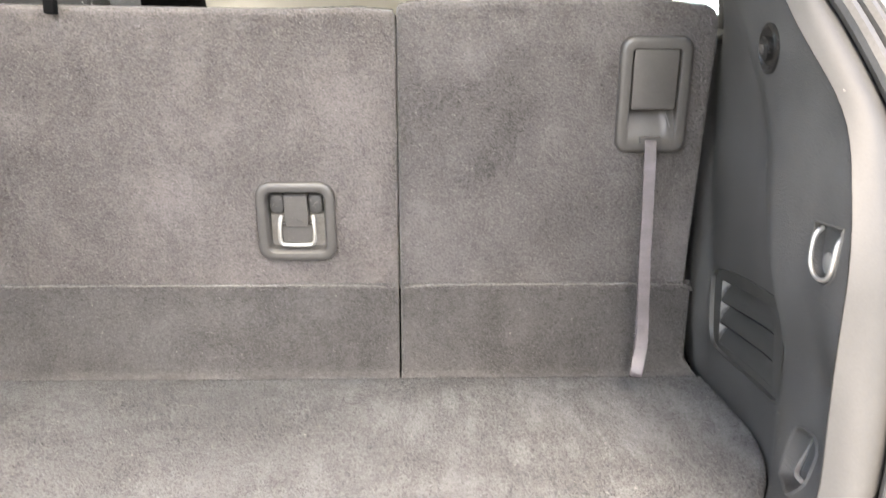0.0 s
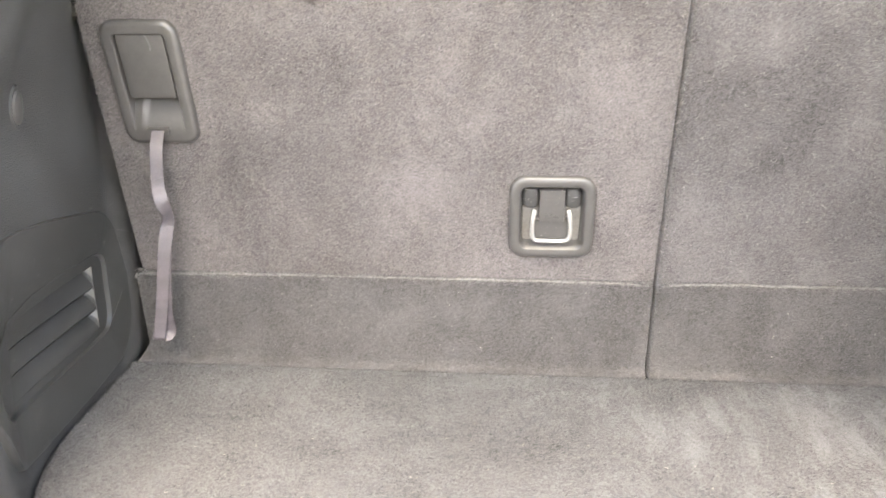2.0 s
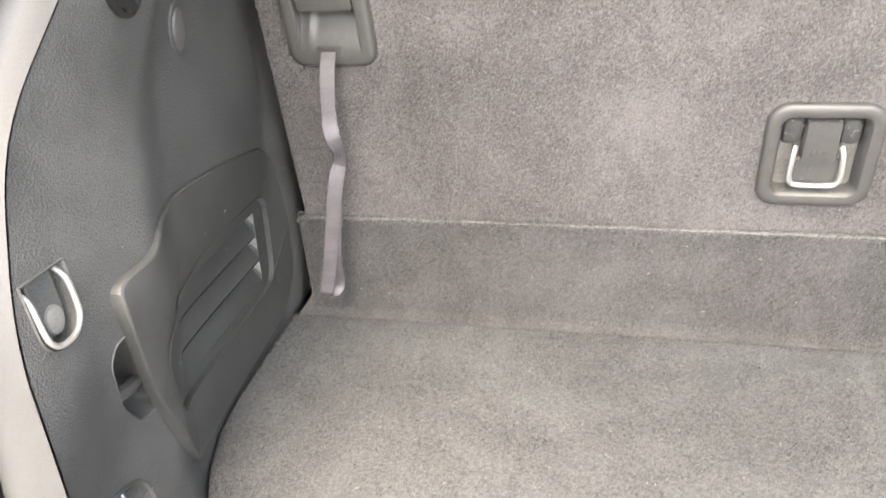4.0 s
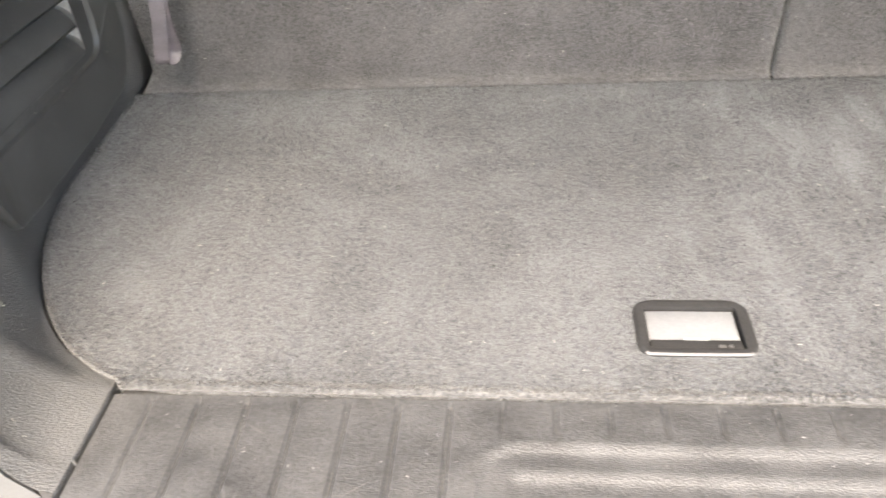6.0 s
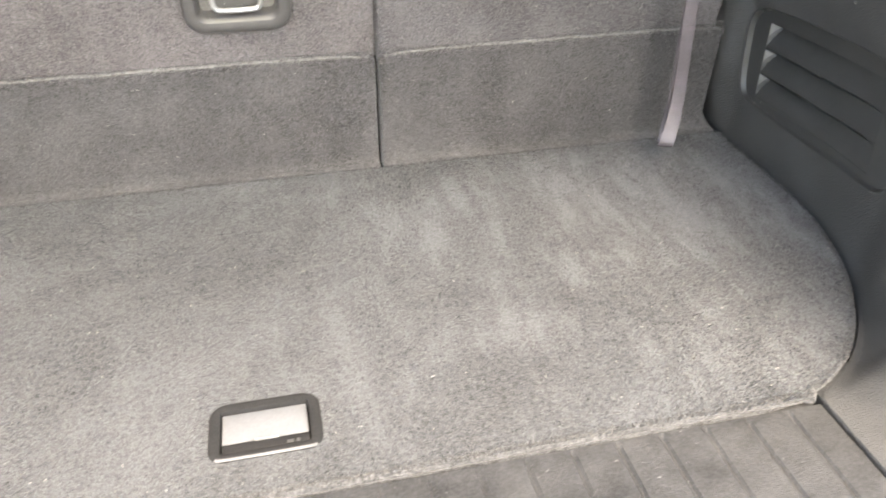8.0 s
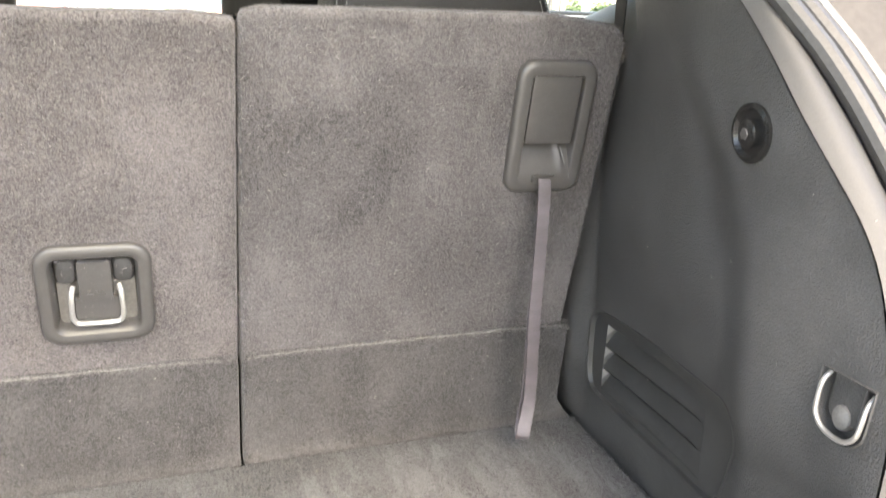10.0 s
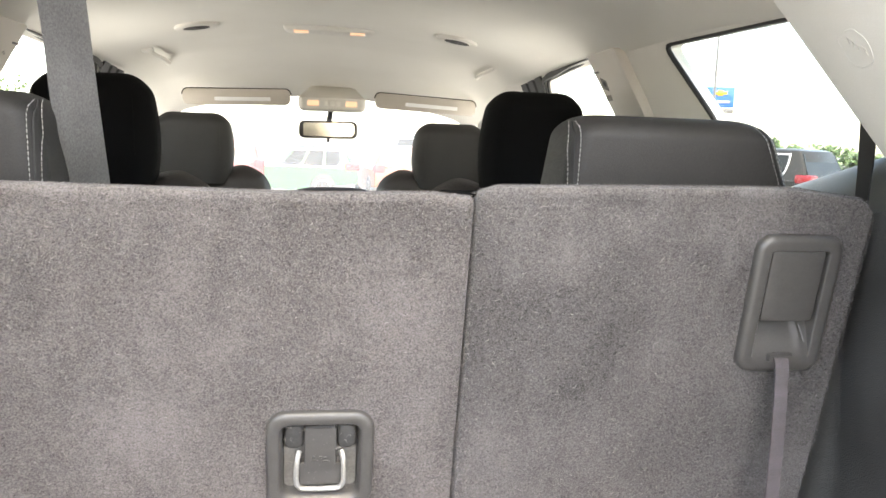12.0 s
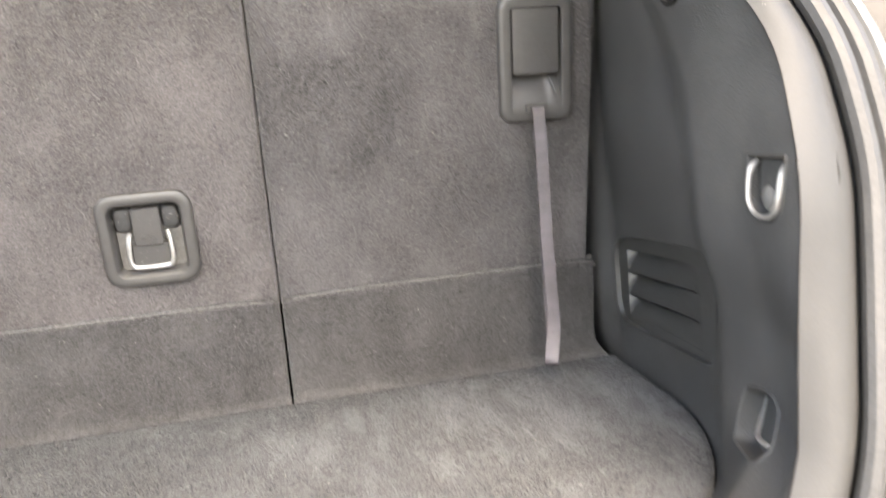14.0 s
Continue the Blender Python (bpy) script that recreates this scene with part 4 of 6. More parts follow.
def handle(parent, side):
    """Release handle: bezel, paddle, well and webbing strap, on the seat back."""
    cx, cz = side * 0.5085, 1.2295

    def slant(u, z):
        k = (z - 1.23) / 0.16
        return (cx + side * u - 0.004 * k, z)

    def ring(w, h, r, lift, dz=0.0):
        return [on_seat(*slant(u, cz + dz + v), lift) for u, v in rounded(w, h, r, 6)]

    loops = [ring(w, h, r, l) for w, h, r, l in ((0.100, 0.158, 0.019, -0.004), (0.100, 0.158, 0.019, 0.003), (0.0975, 0.1555, 0.018, 0.0066), (0.093, 0.151, 0.016, 0.0088), (0.086, 0.144, 0.012, 0.0096), (0.0690, 0.1270, 0.006, 0.0088), (0.0668, 0.1248, 0.005, 0.0076), (0.0662, 0.1242, 0.005, -0.026))]
    part("handle_bezel", loft(loops, True, False, True), GREY_PLASTIC, parent, "grey plastic release handle bezel")
    loops = [ring(0.061, 0.080, 0.004, -0.010, 0.022), ring(0.062, 0.081, 0.004, 0.003, 0.022), ring(0.0605, 0.0795, 0.004, 0.0052, 0.022), ring(0.056, 0.075, 0.003, 0.0058, 0.022)]
    part("handle_paddle", loft(loops), GREY_PLASTIC, parent, "flat grey release paddle")
    def ramp(u, v):
        x = 0.0334 * (2 * u - 1)
        z = 1.220 - 0.056 * v
        lift = -0.020 + 0.0293 * ease(0.1 + 0.9 * v) ** 0.8
        fold = 0.004 * max(0.0, 1 - abs(u - 0.78 - 0.10 * v) / 0.10) * (1 - v)
        return on_seat(*slant(x, z), lift + fold)

    part("handle_well", sheet(ramp, 18, 12), GREY_PLASTIC, parent, smooth=25)
    clamp = [on_seat(cx + u, 1.170 + v, 0.009) for u, v in rounded(0.030, 0.010, 0.002, 3)]
    clamp2 = [on_seat(cx + u, 1.170 + v, 0.014) for u, v in rounded(0.028, 0.008, 0.002, 3)]
    part("strap_slot", loft([clamp, clamp2]), GREY_PLASTIC, parent)
    start = on_seat(side * 0.5085, 1.174, 0.008)
    if side < 0:
        line = [start, (-0.5085, 1.226, 1.16), (-0.509, 1.218, 1.135), (-0.5103, 1.2157, 1.1035), (-0.5084, 1.2139, 1.0788), (-0.5068, 1.2215, 1.0615), (-0.5102, 1.2301, 1.044), (-0.5164, 1.2291, 1.0198), (-0.5252, 1.2307, 0.9773), (-0.5363, 1.235, 0.9202), (-0.5462, 1.2374, 0.8794), (-0.5488, 1.238, 0.8677), (-0.5466, 1.242, 0.8636), (-0.5401, 1.248, 0.8669), (-0.5364, 1.2501, 0.8786), (-0.5336, 1.2406, 0.9145), (-0.5241, 1.2337, 0.9773), (-0.5162, 1.2316, 1.022)]
        across = [(1, 0, 0)] * 4 + [(0.75, 0.6, 0), (0.4, 0.95, 0), (0.7, 0.7, 0), (1, 0.3, 0)] + [(1, 0.05, 0)] * 10
    else:
        line = [start, (0.5075, 1.226, 1.160), (0.506, 1.221, 1.125), (0.505, 1.218, 1.06), (0.504, 1.216, 0.99), (0.505, 1.2145, 0.935), (0.505, 1.213, 0.885), (0.4985, 1.2080, 0.843), (0.4970, 1.2095, 0.8320), (0.4995, 1.2155, 0.8270), (0.5020, 1.2215, 0.8320), (0.5035, 1.2240, 0.843), (0.5040, 1.2225, 0.866), (0.5045, 1.2190, 0.90), (0.504, 1.218, 1.02)]
        across = [(1, 0.1, 0)] * 6 + [(1, 0, 0)] + [(0.92, -0.40, 0)] * 5 + [(1, -0.1, 0), (1, 0, 0), (1, 0.1, 0)]
    pts = smooth_line(line, 5)
    ax = smooth_line(across, 5)
    part("pull_strap", ribbon(pts, [tuple(v) for v in ax], 0.0168, 0.0018), STRAP_WEB, parent, "mauve-grey looped webbing pull strap")
    band = [pts[i] for i in ((31, 32, 33, 34) if side < 0 else (21, 22, 23))]
    part("strap_joint", ribbon([p + Vector((0, -0.0012, 0)) for p in band], (1, 0.2 if side < 0 else 0.1, 0), 0.0174, 0.0012), STRAP_WEB, parent, "sewn double layer of the strap")
    if side < 0:
        mark = smooth_line([on_seat(cx + a, b, 0.0062) for a, b in ((0.006, 1.292), (0.009, 1.286), (0.0105, 1.278), (0.010, 1.272))], 3)
    else:
        mark = smooth_line([on_seat(cx + a, b, c) for a, b, c in ((0.020, 1.206, 0.0), (0.023, 1.198, 0.004), (0.026, 1.188, 0.009))], 3)
    part("scratch_mark", ribbon(mark, (1, 0, 0), 0.0014, 0.0003), WHITE_LABEL, parent, "pale scratch on the release handle")


def latch(parent):
    """Cargo latch with a steel ring, let into the seat back."""
    cx, cz = 0.006, 1.049

    def ring(w, h, r, lift, dz=0.0, dx=0.0):
        return [on_seat(cx + dx + u, cz + dz + v, lift) for u, v in rounded(w, h, r, 6)]

    loops = [ring(0.114, 0.119, 0.022, -0.004), ring(0.114, 0.119, 0.022, 0.004), ring(0.112, 0.117, 0.0215, 0.0066), ring(0.108, 0.113, 0.020, 0.0080), ring(0.098, 0.103, 0.016, 0.0086), ring(0.088, 0.093, 0.012, 0.0074), ring(0.0830, 0.0880, 0.010, 0.004), ring(0.0805, 0.0855, 0.009, -0.001), ring(0.079, 0.084, 0.008, -0.026)]
    bezel = part("latch_bezel", loft(loops, True, False, True), GREY_PLASTIC, parent, "grey rounded square latch bezel")
    for dx in (-0.0280, 0.0280):
        part("socket", loft([ring(0.022, 0.031, 0.008, -0.02, 0.024, dx), ring(0.022, 0.031, 0.008, -0.008, 0.024, dx), ring(0.017, 0.026, 0.007, -0.004, 0.024, dx), ring(0.008, 0.016, 0.004, -0.0025, 0.024, dx)]), RUBBER, bezel)
    part("tongue", loft([ring(0.034, 0.047, 0.003, -0.020, 0.016), ring(0.034, 0.047, 0.003, 0.001, 0.016), ring(0.032, 0.045, 0.003, 0.0028, 0.016)]), GREY_PLASTIC, bezel)
    for k, (a, b, w, h) in enumerate(((-0.006, 0.000, 0.007, 0.002), (-0.007, 0.0035, 0.003, 0.004), (0.000, 0.003, 0.003, 0.005), (0.006, -0.001, 0.008, 0.002), (0.005, 0.003, 0.004, 0.002))):
        part("embossed_mark", loft([ring(w, h, 0.0008, 0.0024, b, a), ring(w * 0.8, h * 0.8, 0.0006, 0.0038, b, a)]), GREY_PLASTIC, bezel)
    part("pad", loft([ring(0.046, 0.028, 0.002, -0.020, -0.020), ring(0.046, 0.028, 0.002, -0.004, -0.020), ring(0.044, 0.026, 0.002, -0.002, -0.020)]), GREY_PLASTIC, bezel)
    part("back_plate", loft([ring(0.078, 0.054, 0.003, -0.021, -0.015), ring(0.078, 0.054, 0.003, -0.012, -0.015)]), ZINC, bezel, "dull zinc plate")
    u = [(-0.0225, 0.006, -0.006), (-0.0245, -0.001, 0.0), (-0.0255, -0.023, 0.003), (-0.0232, -0.0315, 0.0035), (-0.016, -0.0350, 0.0035), (0.016, -0.0350, 0.0035), (0.0232, -0.0315, 0.0035), (0.0255, -0.023, 0.003), (0.0245, -0.001, 0.0), (0.0225, 0.006, -0.006)]
    part("ring", tube(smooth_line([on_seat(cx + a, cz + b, c) for a, b, c in u], 4), 0.0030, 8), STEEL, bezel, "bright steel ring")


def rear_seat(x0, x1, tops, label, side):
    e = thing("bench_seat", ((x0 + x1) / 2, 1.32, 0.80), label, "seat", "third-row seats")
    part("backrest", back_panel(x0, x1, tops, [(side * 0.5085, 1.2295, 0.090, 0.148)] + ([(0.006, 1.049, 0.102, 0.107)] if side < 0 else [])), CARPET if side < 0 else CARPET_RIGHT, e, "worn grey carpeted seat back" if side < 0 else "grey carpeted seat back, shade put into its darker colour")
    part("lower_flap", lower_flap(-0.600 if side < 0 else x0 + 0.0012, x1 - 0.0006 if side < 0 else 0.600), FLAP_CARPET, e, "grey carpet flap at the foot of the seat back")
    ends = (-0.597, x1 - 0.010) if side < 0 else (x0 + 0.011, 0.597)
    roll = [(ends[0] - 0.005, 1.2985, 0.9370), (ends[0], 1.2925, 0.9440)] + [(ends[0] + (ends[1] - ends[0]) * i / 60, 1.2915 + 0.0005 * math.sin(i * 1.9), 0.9478 - 0.0022 * (abs(i - 30) / 30) ** 6 + 0.0003 * math.sin(i * 0.83 + side)) for i in range(2, 59)] + [(ends[1], 1.2925, 0.9440), (ends[1] + 0.005, 1.2985, 0.9370)]
    part("rolled_edge", tube(roll, 0.0026, 8), FLAP_WORN_LIT, e, "worn rolled top edge of the flap, highlight put into its pale colour")
    r = np.random.RandomState(21 + side)
    px, pz = np.meshgrid(np.arange(x0 + 0.003, x1 - 0.002, 0.0018), np.arange(0.945, 1.352, 0.0018))
    px, pz = px.ravel() + r.uniform(-0.0009, 0.0009, px.size), pz.ravel() + r.uniform(-0.0009, 0.0009, pz.size)
    def round_off(x):
        """Drop of the rounded outer top corner."""
        d = np.clip((x - x0) if side < 0 else (x1 - x), 0, 0.022)
        return 0.022 - np.sqrt(np.maximum(0, 0.022 ** 2 - (0.022 - d) ** 2))

    top = np.interp(px, [t[0] for t in tops], [t[1] for t in tops]) - round_off(px)
    ok = (pz < top - 0.003) & ~((np.abs(px - side * 0.5085) < 0.049) & (np.abs(pz - 1.2295) < 0.078))
    if side < 0:
        ok &= ~((np.abs(px - 0.006) < 0.056) & (np.abs(pz - 1.049) < 0.0585))
    px, pz, top = px[ok], pz[ok], top[ok]
    edge = np.clip((pz - (top - 0.012)) / 0.012, 0, 1)
    py = 1.215 + 0.225 * (1.30 - pz) + 0.008 * edge ** 2
    up = np.stack([0 * px, -0.9756 * (1 - edge) - 0.4 * edge, -0.2195 + 1.1 * edge], 1)
    up /= np.linalg.norm(up, axis=1)[:, None]
    tx, ty = np.meshgrid(np.arange(x0 + 0.003, x1 - 0.002, 0.0018), np.arange(0.007, 0.05, 0.0018))
    tx, ty = tx.ravel() + r.uniform(-0.0009, 0.0009, tx.size), ty.ravel() + r.uniform(-0.0009, 0.0009, ty.size)
    tz = np.interp(tx, [t[0] for t in tops], [t[1] for t in tops]) - round_off(tx) - 0.006 * np.clip((ty - 0.013) / 0.017, 0, 1)
    px, pz = np.concatenate([px, tx]), np.concatenate([pz, tz])
    py = np.concatenate([py, 1.215 + 0.225 * (1.30 - tz) + ty])
    up = np.concatenate([up, np.tile((0.0, -0.35, 0.937), (tx.size, 1))])
    lie, lie2 = sway(px, pz, 1.3 + side), sway(px * 1.7, pz * 1.9, 0.4)
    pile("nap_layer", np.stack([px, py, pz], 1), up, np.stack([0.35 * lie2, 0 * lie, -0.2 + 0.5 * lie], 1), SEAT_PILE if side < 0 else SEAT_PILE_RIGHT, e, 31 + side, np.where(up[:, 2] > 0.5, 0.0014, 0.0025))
    a, b = (-0.600, x1 - 0.0006) if side < 0 else (x0 + 0.0012, 0.600)
    fx, fs = np.meshgrid(np.arange(a + 0.003, b - 0.003, 0.0019), np.arange(0.002, FLAP_RUN[-1] - 0.001, 0.0019))
    fx, fs = fx.ravel() + r.uniform(-0.0009, 0.0009, fx.size), fs.ravel() + r.uniform(-0.0009, 0.0009, fs.size)
    line = np.array(FLAP_LINE)
    fy, fz = np.interp(fs, FLAP_RUN, line[:, 0]), np.interp(fs, FLAP_RUN, line[:, 1])
    slope = np.gradient(line, axis=0)
    ny, nz = np.interp(fs, FLAP_RUN, -slope[:, 1]), np.interp(fs, FLAP_RUN, slope[:, 0])
    up = np.stack([0 * fx, ny, nz], 1)
    up /= np.linalg.norm(up, axis=1)[:, None]
    lie = sway(fx, fz, 2.2)
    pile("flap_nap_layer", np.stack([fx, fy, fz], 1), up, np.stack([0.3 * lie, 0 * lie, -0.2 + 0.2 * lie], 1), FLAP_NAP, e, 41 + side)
    rim = np.flatnonzero((fz > 0.9415) & (fy < 1.2965) & (r.uniform(0, 1, fz.size) < np.clip((fz - 0.9405) / 0.006, 0, 1) * (0.9 + 0.5 * sway(fx * 5, fz, 0.3))))
    rim = np.concatenate([rim, rim])
    spread = np.stack([r.uniform(-0.001, 0.001, rim.size), 0 * rim, 0 * rim], 1)
    pile("worn_lit_edge_nap", np.stack([fx, fy, fz], 1)[rim] + spread, up[rim], np.stack([0.5 * lie, 0 * lie, 0.05 + 0 * lie], 1)[rim], FLAP_WORN_LIT, e, 51 + side, 0.0027)
    head = part("headrest", headrest(side * 0.4173, 1.335, 1.20, 1.427, 0.1758, 0.1088, 0.12, 0.0, -side * 0.041, 0.026, 0.024), LEATHER, e, "dark grey leather head section with white stitching", 60)
    for sgn in (-1, 1):
        for off in (0.0, 0.00425, 0.0085):
            line = []
            for i in range(15):
                z = 1.335 + 0.083 * i / 14
                k = (z - 1.20) / 0.227
                hw = 0.1758 - 0.067 * k
                mid = side * (0.4173 - 0.041 * k)
                over = max(0.0, 0.026 - (1.427 - z)) / 0.026
                pinch = 0.026 * (1 - math.sqrt(1 - over * over))
                if sgn == side:
                    inset = 0.010 + off
                else:
                    inset = 0.2625 + off - abs(mid) + hw - pinch
                bend = 0.024 - math.sqrt(0.024 ** 2 - min(0.024, max(0.0, 0.024 - inset)) ** 2)
                line.append((mid + sgn * (hw - pinch - inset), 1.335 - 0.0608 + pinch + bend - 0.15 * (z - 1.20), z))
            if off == 0.00425:
                part("seam", tube(line, 0.0008, 5), BLACK_PLASTIC, head, "thin dark seam")
            else:
                part("stitching", stitches(line), THREAD, head)
    handle(e, side)
    return e


left_seat = rear_seat(-0.589, 0.1535, [(-0.589, 1.342), (-0.45, 1.346), (-0.29, 1.344), (0.0, 1.341), (0.11, 1.344), (0.1535, 1.340)], "wide carpeted third-row seat back with a cargo latch", -1)
latch(left_seat)
# Added strip keeps light from leaking through between the seat backs.
part("seam_light_stop", ribbon([on_seat(0.1542, 0.80 + 0.525 * i / 6, -0.07) for i in range(7)], (1, 0, 0), 0.05, 0.01), BLACK_CLOTH, left_seat, "black strip added behind the seam to stop light leaking through")
part("guide_clip", block(-0.295, -0.281, 1.188, 1.203, 1.330, 1.349, 0.002), BLACK_CLOTH, left_seat, "small black belt guide clip")
rear_seat(0.1549, 0.589, [(0.1549, 1.346), (0.175, 1.352), (0.25, 1.354), (0.484, 1.358), (0.53, 1.353), (0.589, 1.347)], "narrow carpeted third-row seat back with a release strap", 1)


# ---- fittings on the side linings ----
def tie_down(side, y, z, name_label):
    """A steel U-shaped tie-down in a shallow dark pocket."""
    e = thing("tie_down_hook", on_wall(side, y, z - 0.03), name_label, "hook", "cargo tie-downs")

    def cup(k, lift):
        return [on_wall(side, y + (a - y) * k, z + (b - z) * k, lift) for a, b in TIE_RING[side]]

    part("pocket", loft([cup(1.06, 0.0003), cup(1.03, 0.0016), cup(0.985, 0.0010), cup(0.95, -0.004), cup(0.90, -0.012), cup(0.6, -0.013)], True, False, True), TRIM, e, "dark plastic pocket")
    u = [(-0.0182, 0.0215, -0.006), (-0.0184, 0.013, 0.0005), (-0.0184, -0.004, 0.0018), (-0.0168, -0.0130, 0.002), (-0.0105, -0.0200, 0.002), (0.0, -0.0222, 0.002), (0.0105, -0.0200, 0.002), (0.0168, -0.0130, 0.002), (0.0184, -0.004, 0.0018), (0.0184, 0.013, 0.0005), (0.0182, 0.0215, -0.006)]
    part("ring", tube(smooth_line([on_wall(side, y + a * TIE_WIDE[side], z + b, c) for a, b, c in u], 4), 0.0020, 8), STEEL, e, "bright steel loop")
    slab = [[on_wall(side, y + a * TIE_WIDE[side] + 0.001, z + 0.006 + b, l) for a, b in rounded(w, h, 0.003, 3)] for w, h, l in ((0.026, 0.034, -0.0125), (0.026, 0.034, -0.0060), (0.0245, 0.0325, -0.0050))]
    part("plate", loft(slab), TRIM, e, "flat plastic plate behind the loop")
    part("guide_rib", tube([on_wall(side, y - 0.0118 * TIE_WIDE[side], z + b, -0.0045) for b in (0.0215, 0.006, -0.0095)], 0.0010, 6), GREY_PLASTIC, e)
    part("button", loft([[on_wall(side, y + 0.002 + r * math.cos(a), z - 0.008 + 1.15 * r * math.sin(a), l) for a in [2 * math.pi * i / 18 for i in range(18)]] for r, l in ((0.0088, -0.0130), (0.0088, -0.0055), (0.0080, -0.0036), (0.0055, -0.0024), (0.002, -0.0020))]), PALE_PLASTIC, e, "dull pale grey knob")
    return e


def low_hook(side, y, z):
    e = thing("cargo_hook", on_wall(side, y, z - 0.03), "bright steel hook in a moulded recess of the side lining", "hook", "cargo hooks")
    loops = [[on_wall(side, y + (a - y) * k, z + (b - z) * k, l) for a, b in HOOK_RING[side]] for k, l in ((1.09, 0.0003), (1.04, 0.0026), (0.97, 0.0012), (0.91, -0.008), (0.84, -0.017), (0.5, -0.019))]
    part("recess", loft(loops, True, False, True), TRIM, e, "dark moulded recess")
    pts = [(0.018, 0.020, -0.012), (0.011, 0.012, -0.007), (0.004, 0.004, -0.003), (-0.004, -0.002, 0.0), (-0.013, -0.004, 0.002), (-0.023, -0.004, 0.003), (-0.032, -0.003, 0.002)] if side > 0 else [(0.014, 0.022, -0.010), (0.011, 0.008, -0.003), (0.008, -0.003, 0.001), (0.001, -0.0095, 0.003), (-0.012, -0.0105, 0.003), (-0.024, -0.006, 0.002), (-0.033, -0.001, 0.000)]
    part("hook", tube(smooth_line([on_wall(side, y + a, z + b, c) for a, b, c in pts], 4), [0.0008 + (0.0023 if side < 0 else 0.0015) * min(1, i / 12) for i in range(25)], 8), STEEL, e, "curved bright steel hook")
    if side < 0:
        part("hook_bed", tube(smooth_line([on_wall(side, y + a + 0.004, z + b - 0.008, -0.010) for a, b, c in pts[2:]], 4), 0.0036, 8), GREY_PLASTIC, e, "dull metal bed below the hook")
    return e


for side in (-1, 1):
    tie_down(side, *TIE_AT[side], "steel tie-down loop on the upper side lining")
    low_hook(side, *HOOK_AT[side])


def net_button(side, y, z):
    e = thing("net_button", on_wall(side, y, z), "round black cargo-net button on the side lining", "button", "net buttons")

    def circle(r, l, n=20):
        return [on_wall(side, y + r * math.cos(2 * math.pi * i / n), z + r * 1.05 * math.sin(2 * math.pi * i / n), l) for i in range(n)]

    part("cup", loft([circle(0.0235, 0.0), circle(0.0235, 0.003), circle(0.020, 0.0042), circle(0.017, 0.001)], True, False, True), GLOSS_BLACK, e)
    part("stud", loft([circle(0.011, 0.001), circle(0.011, 0.006), circle(0.008, 0.008)], True, False, True), GLOSS_BLACK, e)
    part("slot", loft([circle(0.0050, 0.0075, 6), circle(0.0045, 0.0088, 6)], True, False, True), GREY_PLASTIC, e, "small grey slotted stud")
    return e


net_button(-1, 0.921, 1.277)
net_button(1, 0.925, 1.2705)


def trim_plug(side, y, z):
    """An oval plug that covers a fixing in the lining."""
    e = thing("trim_plug", on_wall(side, y, z), "small grey oval plug in the side lining", "plug")

    def oval(k, lift):
        return [on_wall(side, y + 0.011 * k * math.cos(a), z + 0.019 * k * math.sin(a), lift) for a in [2 * math.pi * i / 20 for i in range(20)]]

    part("rim", loft([oval(1.25, 0.0), oval(1.2, 0.0022), oval(1.02, 0.0015)], True, False, True), TRIM, e)
    part("dome", loft([oval(0.95, 0.001), oval(0.9, 0.0036), oval(0.6, 0.0052), oval(0.2, 0.0057)], True, False, True), GREY_PLASTIC, e, "domed grey plug")
    return e


trim_plug(-1, 1.027, 1.227)

# Vent panels: three sawtooth louvres in a sunken field.
def slit(k, y):
    """Height of the upper edge of louvre k along the vent."""
    return 0.967 - 0.0315 * k + 0.022 * ((1.22 - y) / 0.25) - 0.25 * max(0.0, 1.06 - y) ** 2


def vent_opening():
    """Outline of the run of louvres."""
    ys = [1.236 - 0.246 * i / 16 for i in range(17)]
    return [(y, slit(0, y) + 0.0004) for y in ys] + [(y, slit(2, y) - 0.0300) for y in reversed(ys)]


